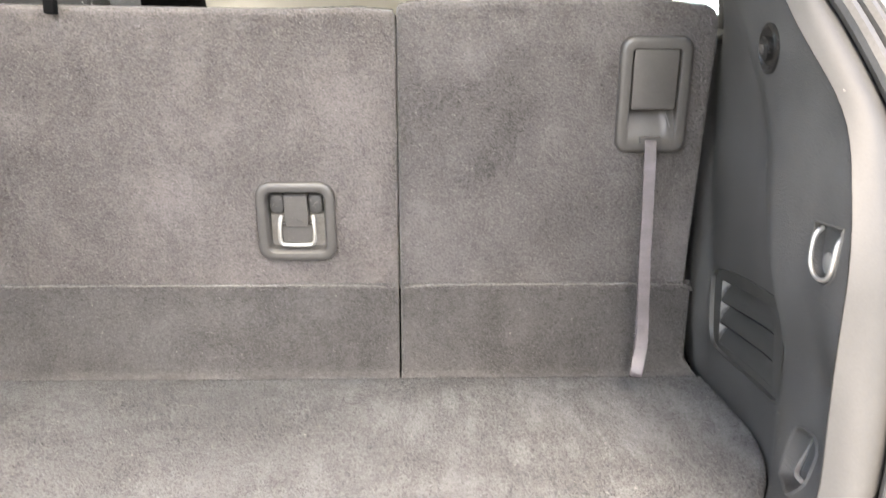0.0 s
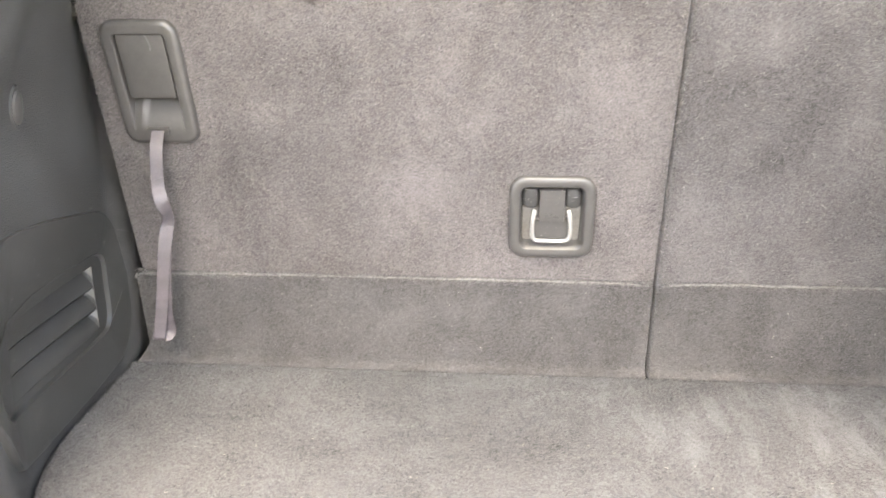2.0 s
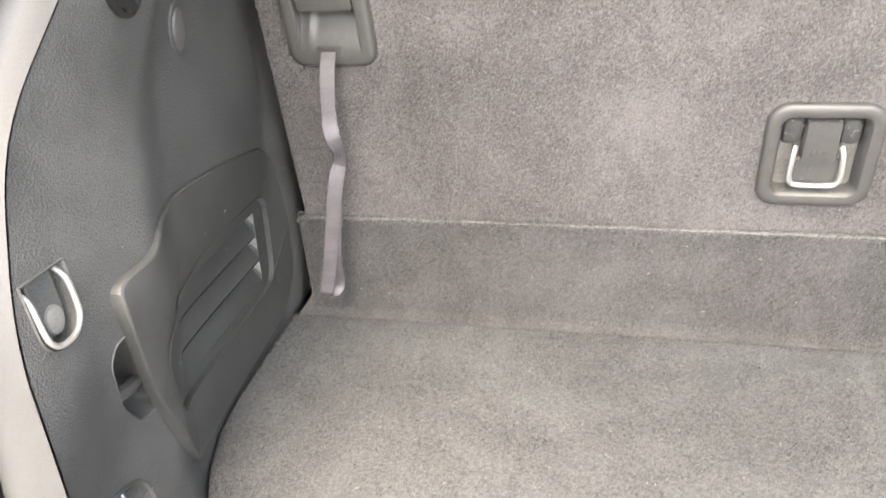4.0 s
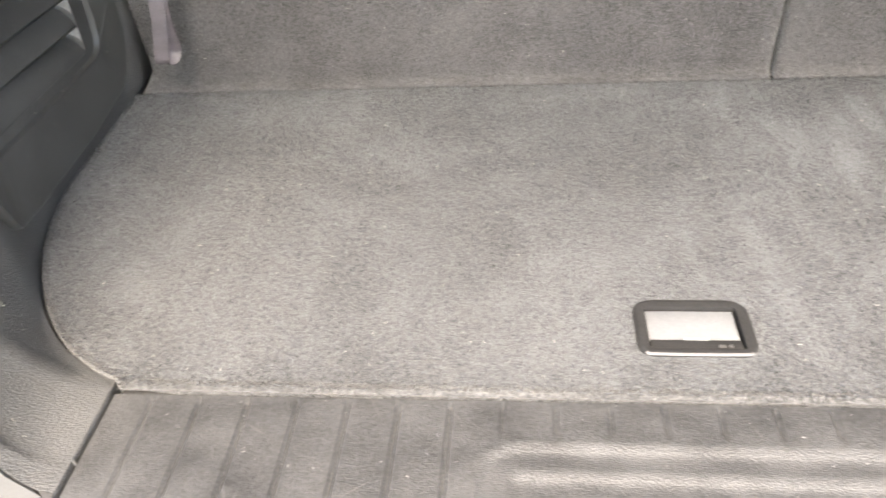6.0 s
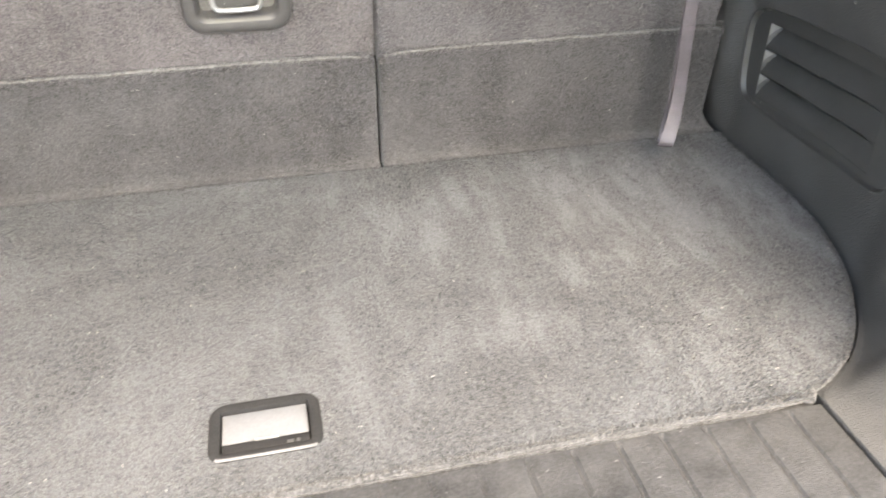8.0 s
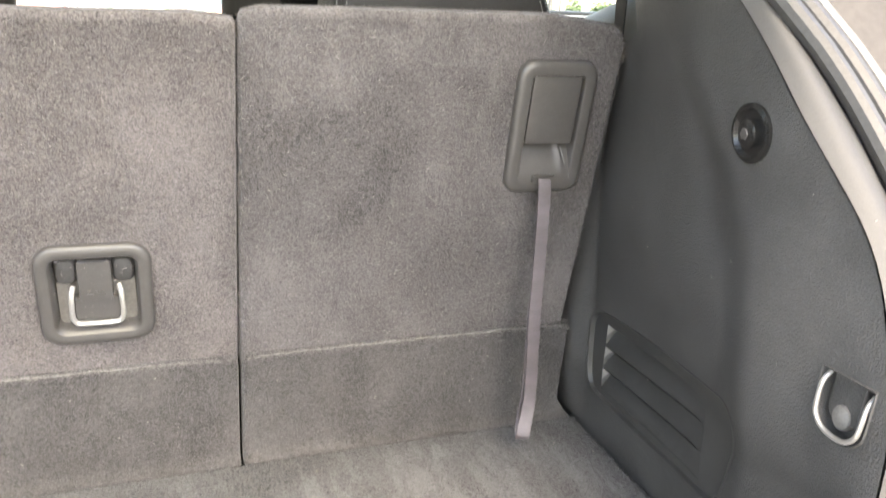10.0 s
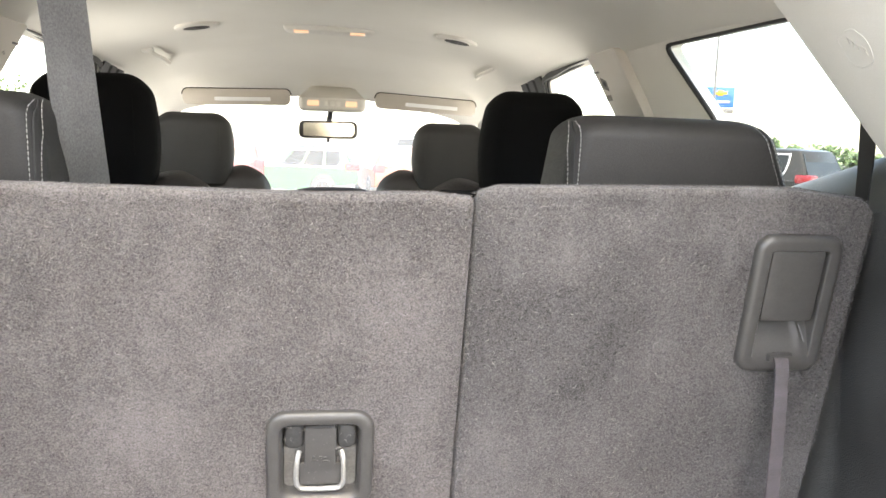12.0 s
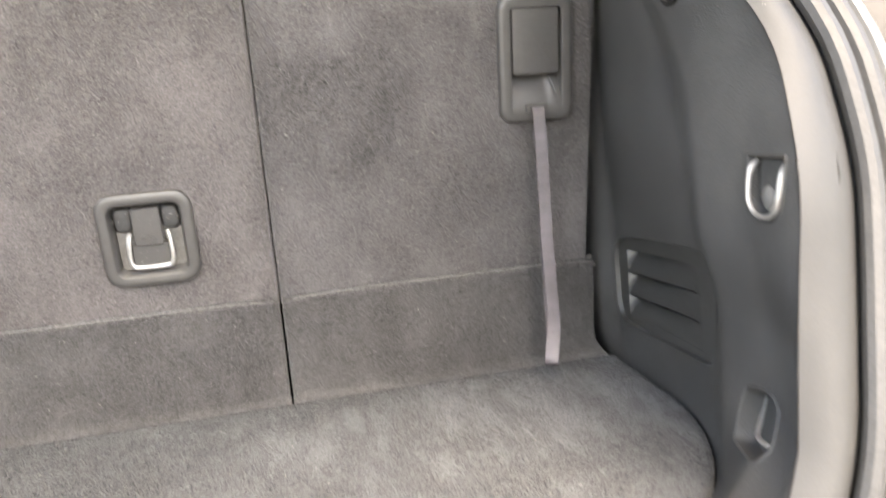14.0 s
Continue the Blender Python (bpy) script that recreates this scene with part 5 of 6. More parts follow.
def vent(parent, side, on_lid=False):
    """Field with a bevelled rim and three scooped louvres that sink towards their slits."""
    sy, sz = VENT_SHIFT[side]

    def spot(y, z, deep):
        return on_wall(side, y + sy, z + sz, deep + (lid_rise(y + sy, z + sz) if on_lid else 0.0))

    cy, cz = 1.11, 0.935
    bm = loft([[spot(cy + (y - cy) * k, cz + (z - cz) * k, l) for y, z in VENT_SHAPE] for k, l in ((1.022, 0.0002), (1.012, 0.0010), (1.0, 0.0008), (0.975, -0.0040))], True, False, False)
    last = [bm.verts[i] for i in range(len(bm.verts) - len(VENT_SHAPE), len(bm.verts))]
    hole = [spot(y, z, -0.0040) for y, z in vent_opening()]
    close_with_holes(bm, last, [hole], (side * 0.002, 0, 0))
    part("vent_field", bm, LID_PLASTIC, parent, "smooth dark vent field with a bevelled rim", 25)
    rows = (0.0, 0.02, 0.05, 0.15, 0.3, 0.5, 0.7, 0.85, 0.952)
    for k in range(3):
        loops = []
        for i in range(56):
            y = 1.2362 - 0.2464 * (i / 55) ** 1.3
            away = max(0.0, 1.2362 - y)
            row = []
            for j, v in enumerate(rows):
                fall = 0.0 if j == 0 or v >= 0.95 else min(1.0, (1 - v) / 0.98) ** 1.7
                deep = min(fall, away / 0.0105) * ease((y - 0.9898) / 0.16) ** 0.7
                row.append(spot(y, slit(k, y) - 0.0315 * v + 0.0004, -0.0040 - 0.0165 * deep))
            loops.append(row)
        part("louvre", loft(loops, False, False, False), LID_PLASTIC, parent, smooth=18)
        # Pale overlay on the end slope: its highlight is painted in.
        ramp = []
        for v in (0.03, 0.08, 0.15, 0.25, 0.35, 0.45, 0.55):
            fall = min(1.0, (1 - v) / 0.98) ** 1.7
            z = slit(k, 1.2362) - 0.0315 * v + 0.0004
            reach = fall * max(0.0, 1 - v / 0.62)
            ramp.append([spot(1.2358, z, -0.0036), spot(1.2362 - 0.0105 * reach, z, -0.0034 - 0.0165 * reach)])
        part("lit_facet", loft(ramp, False, False, False), PALE_PLASTIC, parent, "end slope of the louvre, highlight put into its pale colour")


def lid_rise(y, z):
    """How far the lid stands off the lining: most along its free front edge."""
    return 0.0040 + 0.0062 * ease((1.00 - y) / 0.13) * ease((1.105 - z) / 0.03)


def access_lid():
    """Liftable lid in the left lining, with the vent field and a dark finger pocket."""
    side = -1
    e = thing("access_lid", on_wall(side, 1.1, 0.82), "dark plastic access lid with vent fins in the side lining", "access lid")
    ring = soften([(0.835, 1.089), (0.882, 1.091), (0.906, 1.105), (0.968, 1.109), (1.060, 1.096), (1.235, 1.058), (1.280, 1.034), (1.295, 0.950), (1.294, 0.870), (1.276, 0.822), (1.150, 0.815), (1.020, 0.823), (0.940, 0.842), (0.911, 0.888), (0.880, 0.963), (0.846, 1.034), (0.838, 1.062)], 0.018)
    cy, cz = 1.08, 0.955
    loops = []
    for k, l in ((1.0, 0.0), (1.0, 0.65), (0.997, 0.87), (0.991, 0.98), (0.98, 1.0)):
        loops.append([on_wall(side, cy + (y - cy) * k, cz + (z - cz) * k, l * lid_rise(y, z)) for y, z in ring])
    bm = loft(loops, True, False, False)
    last = [bm.verts[i] for i in range(len(bm.verts) - len(ring), len(bm.verts))]
    close_with_holes(bm, last, [[on_wall(side, y, z, lid_rise(y, z)) for y, z in VENT_RING[side]]], (0.003 * side, 0, 0))
    part("lid_plate", bm, LID_PLASTIC, e, "smooth dark lid plate", 25)
    vent(e, side, True)
    cy, cz = 0.860, 0.995
    loops = [[on_wall(side, cy + (y - cy) * k, cz + (z - cz) * k, l) for y, z in POCKET_RING] for k, l in ((1.04, 0.0003), (1.015, 0.0014), (0.97, 0.0), (0.90, -0.014), (0.8, -0.030), (0.5, -0.034))]
    part("finger_pocket", loft(loops, True, False, True), TRIM, e, "dark finger pocket")
    part("pocket_step", tube([on_wall(side, y, z, -0.010) for y, z in ((0.846, 0.984), (0.862, 0.980), (0.882, 0.978))], 0.006, 8), GREY_PLASTIC, e, "pale step inside the pocket")
    return e


access_lid()
side_vent = thing("side_vent", on_wall(1, 1.12, 0.865), "dark plastic vent panel with three fins in the side lining", "vent")
vent(side_vent, 1)

# ---- seats ahead ----
def front_chair(cx, y, head_top, head_hw, head_mat, shoulder_mat, shoulder_z, shoulder_hw, name, label, group):
    e = thing(name, (cx, y, 0.78), label, "seat", group)
    part("headrest", headrest(cx, y, shoulder_z - 0.056, head_top, head_hw * 0.86, head_hw * 0.86, 0.11, 0.14 * head_hw, 0.0, 0.042, 0.045), head_mat, e, "", 60)
    half = [(0.0, -0.036), (0.05, -0.033), (0.085, -0.017), (0.115, -0.004), (0.145, 0.0), (shoulder_hw - 0.06, -0.008), (shoulder_hw - 0.022, -0.034), (shoulder_hw, -0.085), (shoulder_hw + 0.012, -0.20), (shoulder_hw, -0.52)]
    edge = smooth_line([(a, 0.0, b) for a, b in half], 4)
    ring = [(p.x, p.z) for p in edge] + [(-p.x, p.z) for p in reversed(edge[1:])]
    loops = []
    for inset, dy in ((0.075, -0.078), (0.040, -0.070), (0.014, -0.048), (0.0, -0.010), (0.004, 0.03), (0.03, 0.07)):
        loops.append([(cx + a * (1 - inset / shoulder_hw), y + 0.05 + dy - 0.14 * (shoulder_z + b - 1.2), shoulder_z + b - inset * (1 if b > -0.3 else -1)) for a, b in ring])
    part("backrest", loft(loops), shoulder_mat, e, "", 60)
    for sx in (-0.05, 0.05):
        part("headrest_post", tube([(cx + sx, y + 0.02, shoulder_z - 0.05), (cx + sx, y + 0.005, shoulder_z + 0.04)], 0.006, 8), STEEL, e, "steel headrest post")
    for sgn in (-1, 1):
        line = [(cx + sgn * head_hw * 0.70, y - 0.0638 - 0.15 * (z - shoulder_z - 0.01), z) for z in [shoulder_z + 0.03 + (head_top - shoulder_z - 0.07) * i / 8 for i in range(9)]]
        part("seam", tube(line, 0.0008, 5), BLACK_PLASTIC if head_mat is LEATHER else BLACK_CLOTH, e, "thin dark seam")
    return e


front_chair(0.432, 2.07, 1.500, 0.108, BLACK_CLOTH, DARK_LEATHER, 1.318, 0.228, "middle_seat", "black cloth second-row seat with a tall headrest", "second-row seats")
front_chair(-0.426, 2.07, 1.500, 0.116, BLACK_CLOTH, DARK_LEATHER, 1.318, 0.228, "middle_seat", "black cloth second-row seat with a tall headrest", "second-row seats")
front_chair(0.405, 2.97, 1.452, 0.120, LEATHER, DARK_LEATHER, 1.300, 0.232, "front_seat", "dark grey leather front seat with headrest", "front seats")
front_chair(-0.388, 2.97, 1.457, 0.120, LEATHER, DARK_LEATHER, 1.300, 0.232, "front_seat", "dark grey leather front seat with headrest", "front seats")

# Seat belt hanging from the rear of the roof, forward to the third-row seat.
belt = thing("seat_belt", (-0.24, 1.4, 1.30), "grey woven seat belt hanging from the roof", "seat belt")
right_edge = [Vector((-0.228, 1.378, 1.30)).lerp(Vector((-0.2237, 1.231, 1.655)), k / 20) for k in range(21)]
lays = [Vector((-0.62 - 0.38 * ease((p.z - 1.34) / 0.14), -0.75 * (1 - ease((p.z - 1.34) / 0.14)), 0)).normalized() for p in right_edge]
part("webbing", ribbon([p + a * 0.0225 for p, a in zip(right_edge, lays)], [tuple(a) for a in lays], 0.045, 0.0015), BELT_WEB, belt)
end = right_edge[-1] + lays[-1] * 0.024
part("roof_guide", block(end.x - 0.036, end.x + 0.036, end.y - 0.02, end.y + 0.02, end.z - 0.006, end.z + 0.03, 0.004), BEIGE_PLASTIC, belt, "beige roof guide")

# ---- ceiling fittings ----
def disc(cx, cy, r, drop, n=24):
    return [(cx + r * math.cos(2 * math.pi * i / n), cy + r * math.sin(2 * math.pi * i / n), ceiling_z(cx + r * math.cos(2 * math.pi * i / n), cy + r * math.sin(2 * math.pi * i / n)) - drop) for i in range(n)]


for cx, cy in ((-0.323, 2.60), (0.353, 2.565)):
    e = thing("ceiling_vent", (cx, cy, ceiling_z(cx, cy)), "round beige ceiling air vent with a dark centre", "air vent", "ceiling vents")
    part("ring", loft([disc(cx, cy, 0.056, -0.002), disc(cx, cy, 0.055, 0.006), disc(cx, cy, 0.046, 0.010), disc(cx, cy, 0.034, 0.008)], True, False, False), BEIGE_PLASTIC, e)
    part("barrel", loft([disc(cx, cy, 0.036, 0.002), disc(cx, cy, 0.034, 0.0075), disc(cx, cy, 0.022, 0.0085)], True, False, True), BLACK_PLASTIC, e, "dark swivelling centre")
    for k in (-1, 0, 1):
        part("slat", block(cx - 0.011, cx + 0.011, cy + 0.010 * k - 0.002, cy + 0.010 * k + 0.002, ceiling_z(cx, cy + 0.010 * k) - 0.0098, ceiling_z(cx, cy + 0.010 * k) - 0.0085, 0.0004), GREY_PLASTIC, e)


def lamp_unit(name, cx, cy, w, d, label, lens, drop=0.012):
    z = ceiling_z(cx, cy)
    e = thing(name, (cx, cy, z), label, "lamp", "ceiling lamps")
    loops = []
    steps = ((1, 1, 0.0, -0.004), (1, 1, 0.0, 0.006), (0.94, 0.9, 0.0, drop)) if drop < 0.05 else ((0.60, 0.5, 0.06, 0.0), (0.90, 0.8, 0.02, 0.040), (1, 1, 0.0, 0.054), (1.0, 1.0, 0.0, 0.082), (0.96, 0.92, 0.002, 0.094), (0.86, 0.7, 0.006, drop))
    for sw, sd, back, dz in steps:
        loops.append([(cx + a, cy + back + b, z - dz) for a, b in rounded(w * sw, d * sd, d * 0.25, 5)])
    part("housing", loft(loops), BEIGE_PLASTIC, e)
    for sx in (-lens, lens):
        if drop < 0.05:
            lens_mesh = block(cx + sx - 0.020, cx + sx + 0.020, cy - d * 0.32, cy + d * 0.2, z - drop - 0.002, z - drop + 0.001, 0.002)
        else:
            lens_mesh = block(cx + sx - 0.022, cx + sx + 0.022, cy - d * 0.5 - 0.0015, cy - d * 0.4, z - drop * 0.84, z - drop * 0.62, 0.003)
        part("lens", lens_mesh, LAMP_GLOW, e, "warm glowing lamp lens")
    return e, z


lamp_unit("dome_lamp", 0.017, 2.72, 0.252, 0.095, "beige ceiling lamp with two warm lit lenses", 0.078)
console, cz0 = lamp_unit("overhead_console", 0.035, 3.455, 0.25, 0.085, "beige overhead console with two warm lit lamps", 0.07, 0.100)
for k in range(3):
    part("switch", block(0.005 + 0.022 * k, 0.021 + 0.022 * k, 3.408, 3.414, cz0 - 0.083, cz0 - 0.064, 0.002), BEIGE, console)

for cx, w, lean in ((-0.296, 0.368, 0.03), (0.369, 0.368, -0.045)):
    e = thing("sun_visor", (cx, 3.30, 1.53), "folded beige sun visor with a mirror strip painted bright white", "sun visor", "sun visors")

    def visor_ring(t, dy, cx=cx, w=w, lean=lean):
        return [(cx + a, 3.30 + dy - 0.3 * b, 1.526 + b + lean * a) for a, b in rounded(w * t, 0.054 * (2 * t - 1), 0.020, 6)]

    part("panel", loft([visor_ring(t, dy) for t, dy in ((0.96, -0.012), (0.99, -0.009), (1.0, 0.0), (0.99, 0.009), (0.96, 0.012))]), VISOR_CLOTH, e)
    # White plastic stands in for the vanity mirror's bright reflection.
    part("mirror_strip", loft([[(cx + 0.02 + a, 3.285 + dy - 0.3 * b, 1.519 + b + lean * a) for a, b in rounded(0.19, 0.013, 0.003, 3)] for dy in (0.004, 0.0)]), WHITE_PLASTIC, e, "mirror strip, its bright reflection put into a white colour")
    part("edge", tube(visor_ring(1.003, -0.002)[:14], 0.0030, 6), DARK_LEATHER, e, "dark piped edge")

for side in (-1, 1):
    e = thing("grab_handle", (side * 0.52, 3.0, 1.60), "folded beige grab handle on the roof edge above the front door", "grab handle", "grab handles")
    gx = 0.03 if side < 0 else 0.0
    line = smooth_line([(side * 0.535 + gx, 2.88, 1.631), (side * 0.518 + gx, 2.91, 1.619), (side * 0.514 + gx, 3.00, 1.617), (side * 0.514 + gx, 3.09, 1.613), (side * 0.530 + gx, 3.13, 1.619)], 5)
    part("grip", tube(line, 0.0065, 10), BEIGE_PLASTIC, e)
    for y in (2.885, 3.125):
        part("mount", block(side * 0.535 + gx - 0.016, side * 0.535 + gx + 0.016, y - 0.016, y + 0.016, 1.621, 1.640, 0.006), BEIGE_PLASTIC, e)

mirror = thing("rear_view_mirror", (0.023, 3.70, 1.43), "black framed interior rear-view mirror under the console", "mirror")
loops = [[(0.023 + a * s, 3.70 + dy, 1.428 + b * s + 0.01 * a) for a, b in rounded(0.235, 0.07, 0.022, 6)] for s, dy in ((0.8, 0.03), (1.0, 0.012), (1.0, -0.004), (0.94, -0.006))]
part("shell", loft(loops), BLACK_PLASTIC, mirror)
loops = [[(0.023 + a, 3.70 + dy - 0.10 * a, 1.428 + b + 0.01 * a) for a, b in rounded(0.212, 0.056, 0.02, 6)] for dy in (-0.012, -0.016)]
part("glass", loft(loops), MIRROR, mirror, "silvered mirror glass")
part("stem", tube(smooth_line([(0.023, 3.71, 1.45), (0.028, 3.715, 1.48), (0.037, 3.66, 1.54)], 4), 0.011, 8), BLACK_PLASTIC, mirror)
part("toggle", block(0.017, 0.029, 3.690, 3.70, 1.377, 1.394, 0.003), BLACK_PLASTIC, mirror)

# Black shoulder belts beside the rear windows, anchor covers on the pillars, airbag badge.
for side in (-1, 1):
    line = smooth_line([(side * 0.585, 1.232, 1.47), (side * 0.592, 1.240, 1.43), (side * 0.600, 1.249, 1.39), (side * 0.606, 1.257, 1.353), (side * 0.615, 1.27, 1.27)], 5)
    single("shoulder_belt", ribbon(line, (0.15, 1, 0), [0.036 - 0.012 * i / (len(line) - 1) for i in range(len(line))], 0.0016), BLACK_PLASTIC, "black woven shoulder belt beside the rear side window", "seat belt", "shoulder belts")
    e = thing("belt_anchor", (side * side_x(1.45), 2.03, 1.32), "raised beige belt anchor cover on the window pillar", "belt anchor", "belt anchors")

    def on_post(y, z, lift, side=side):
        return (side * (side_x(z) - lift), y, z)

    strip = soften([(2.150, 1.592), (1.972, 1.592), (1.922, 1.452), (1.865, 1.31), (2.020, 1.30), (2.085, 1.452)], 0.010)
    my, mz = 2.02, 1.46
    loops = [[on_post(my + (y - my) * a, mz + (z - mz) * b, l) for y, z in strip] for a, b, l in ((1.0, 1.0, 0.0005), (0.985, 0.995, 0.010), (0.92, 0.985, 0.019), (0.82, 0.97, 0.022))]
    part("cover", loft(loops), ANCHOR_PLASTIC, e)
    part("height_slot", loft([[on_post(2.104 + a, 1.552 + b, l) for a, b in rounded(0.030, 0.004, 0.001, 2)] for l in (0.018, 0.0235)]), GREY_PLASTIC, e, "thin dark slot")
    part("belt_slot", loft([[on_post(2.078 + a, 1.526 + b + 0.3 * a, l) for a, b in rounded(0.030, 0.022, 0.003, 3)] for l in (0.018, 0.0226)]), ZINC, e, "dull metal belt slot")
    part("belt_eye", loft([[on_post(2.077 + a, 1.527 + b + 0.3 * a, l) for a, b in rounded(0.014, 0.010, 0.003, 3)] for l in (0.020, 0.0229)]), BLACK_PLASTIC, e, "dark belt opening")
    for k in range(3):
        part("embossed_bar", loft([[on_post(2.066 + 0.011 * k + a, 1.498 + b, l) for a, b in rounded(0.008, 0.012, 0.002, 2)] for l in (0.018, 0.0226)]), ZINC, e)

hook = thing("ceiling_hook", (0.462, 1.60, ceiling_z(0.462, 1.60)), "small dark metal hook on the headliner", "hook")
part("plate", block(0.438, 0.484, 1.592, 1.616, ceiling_z(0.462, 1.60) - 0.007, ceiling_z(0.462, 1.60) + 0.006, 0.003), ZINC, hook)
part("tab", block(0.452, 0.470, 1.588, 1.596, ceiling_z(0.462, 1.60) - 0.012, ceiling_z(0.462, 1.60) - 0.003, 0.002), GREY_PLASTIC, hook)

badge = thing("airbag_badge", (0.50, 1.146, 1.475), "embossed oval airbag badge on the beige pillar", "badge")


def on_pillar(y, z, lift):
    return Vector((pillar_x(y, z) - lift * 0.85, y - lift * 0.5, z))


def badge_ring(s, lift):
    return [on_pillar(1.149 + (a - 1.149) * s * 0.87, 1.491 + (b - 1.494) * s * 0.87, lift) for a, b in soften([(1.176, 1.510), (1.1645, 1.481), (1.149, 1.475), (1.122, 1.478), (1.122, 1.501), (1.142, 1.517)], 0.010)]


part("plate", loft([badge_ring(1.05, -0.004), badge_ring(1.03, 0.0005), badge_ring(0.99, 0.0010), badge_ring(0.955, 0.0005), badge_ring(0.91, 0.0006)]), BEIGE_PLASTIC, badge)
for k in range(5):
    a0 = -0.015 + 0.006 * k
    part("embossed_bar", loft([[on_pillar(1.147 + 0.9 * (a0 + a), 1.496 + 0.5 * (a0 + a) + b, l) for a, b in rounded(0.0045, 0.006, 0.0008, 1)] for l in (0.0004, 0.0016)]), BEIGE_PLASTIC, badge)


# Plain painted body that closes the car below its floor.
lower = block(-0.86, 0.86, 0.60, 5.05, 0.30, 0.695, 0.06, 3)
single("wall_lower_body", lower, PAINT, "plain grey painted lower body of the car", "car body", kind="structure")


# ---- outside ----
def ground_z(y):
    return -0.01 * max(-30.0, min(y, 120.0))


single("ground", sheet(lambda u, v: (-1500 + 3000 * u, -1500 + 3000 * v, ground_z(-1500 + 3000 * v)), 4, 150), ASPHALT, "grey asphalt car lot under an overcast sky", "ground", kind="structure")


def parked_car(x, y, turn, paint, tall, label, long=4.7, wide=1.85):
    """A parked car: body, glasshouse with panes, wheels, lamps. Local x ahead."""
    e = new("parked_car")
    m = Matrix.Translation((x, y, ground_z(y))) @ Matrix.Rotation(radians(turn), 4, "Z")
    h = tall
    belt = 0.60 * h
    prof = [(-long / 2, 0.45), (-long / 2 - 0.04, 0.62), (-long / 2 + 0.02, belt), (long / 2 - 1.25, belt), (long / 2 - 0.15, belt * 0.86), (long / 2, 0.62), (long / 2 - 0.03, 0.42), (0, 0.26)]
    parts = []
    loops = []
    for s, w in ((-1, 0.93), (-0.97, 1.0), (0.97, 1.0), (1, 0.93)):
        loops.append([(px * (0.985 if abs(s) == 1 else 1), s * wide / 2, pz if pz < belt or abs(s) < 1 else pz - 0.03) for px, pz in prof])
    parts.append(("body", loft(loops), paint, "", None))
    r0, r1, f0, f1 = -long / 2 + 0.10, -long / 2 + 0.42, long / 2 - 1.45, long / 2 - 2.05
    cabin = []
    for px0, px1, z, k in ((r0, f0, belt - 0.02, 1.0), (r0 + 0.10, f0 - 0.22, belt + 0.16 * h, 0.93), (r0 + 0.20, f1 + 0.20, h - 0.14, 0.85), (r1 - 0.06, f1 + 0.02, h - 0.05, 0.79), (r1 + 0.05, f1 - 0.10, h - 0.015, 0.70), (r1 + 0.25, f1 - 0.30, h, 0.52)):
        w = 0.94 * wide / 2 * k
        cabin.append([(px0, -w + 0.16), (px0 + 0.05, -w + 0.05), (px0 + 0.18, -w), (px1 - 0.18, -w), (px1 - 0.05, -w + 0.05), (px1, -w + 0.16), (px1, w - 0.16), (px1 - 0.05, w - 0.05), (px1 - 0.18, w), (px0 + 0.18, w), (px0 + 0.05, w - 0.05), (px0, w - 0.16)])
        cabin[-1] = [(a, b, z) for a, b in cabin[-1]]
    parts.append(("cabin", loft(cabin), paint, "", None))

    def on_side(a, z, sgn, lift):
        """A point of the cabin's side; a: 0 at its rear end, 1 at the windshield."""
        t = (z - belt) / (h - belt)
        lo, hi = r0 + (r1 - r0) * t, f0 + (f1 - f0) * t
        return Vector((lo + (hi - lo) * a, sgn * (0.94 * wide / 2 * (1 - 0.155 * (z - belt) / (h - 0.14 - belt)) + lift), z))

    for sgn in (-1, 1):
        for a0, a1 in ((0.10, 0.36), (0.40, 0.66), (0.70, 0.95)):
            up = 0.10 if a0 < 0.2 else 0.0
            q = [on_side(a0 + 0.5 * up, belt + 0.03 + 1.3 * up, sgn, 0.014), on_side(a0 + 1.2 * up, belt + 0.03 + 0.2 * up, sgn, 0.014), on_side(a1, belt + 0.03, sgn, 0.014), on_side(a1, h - 0.15, sgn, 0.014), on_side(a0, h - 0.15, sgn, 0.014)]
            parts.append(("window", loft([q, [p - Vector((0, sgn * 0.03, 0)) for p in q]]), CAR_GLASS, "dark side window", None))
        chrome = [on_side(a, z, sgn, 0.016) for a, z in ((0.96, belt + 0.02), (0.5, belt + 0.015), (0.22, belt + 0.03), (0.14, belt + 0.15), (0.08, h - 0.16), (0.12, h - 0.135), (0.5, h - 0.13), (0.95, h - 0.14))]
        parts.append(("window_trim", tube([tuple(p) for p in smooth_line([tuple(p) for p in chrome], 4)], 0.022, 6), STEEL, "bright trim line round the side windows", None))
    q = [Vector((r0 + 0.02 - 0.03, s * wide / 2 * k, z)) for s, k, z in ((-1, 0.80, belt + 0.05), (1, 0.80, belt + 0.05))] + [Vector((r1 - 0.10, s * wide / 2 * 0.70, h - 0.12)) for s in (1, -1)]
    parts.append(("rear_window", loft([q, [p + Vector((0.05, 0, 0)) for p in q]]), CAR_GLASS, "dark rear window", None))
    q = [Vector((f0 - 0.02, s * wide / 2 * 0.84, belt + 0.03)) for s in (-1, 1)] + [Vector((f1 + 0.06, s * wide / 2 * 0.72, h - 0.10)) for s in (1, -1)]
    parts.append(("front_window", loft([q, [p - Vector((0.06, 0, 0)) for p in q]]), CAR_GLASS, "dark windshield", None))
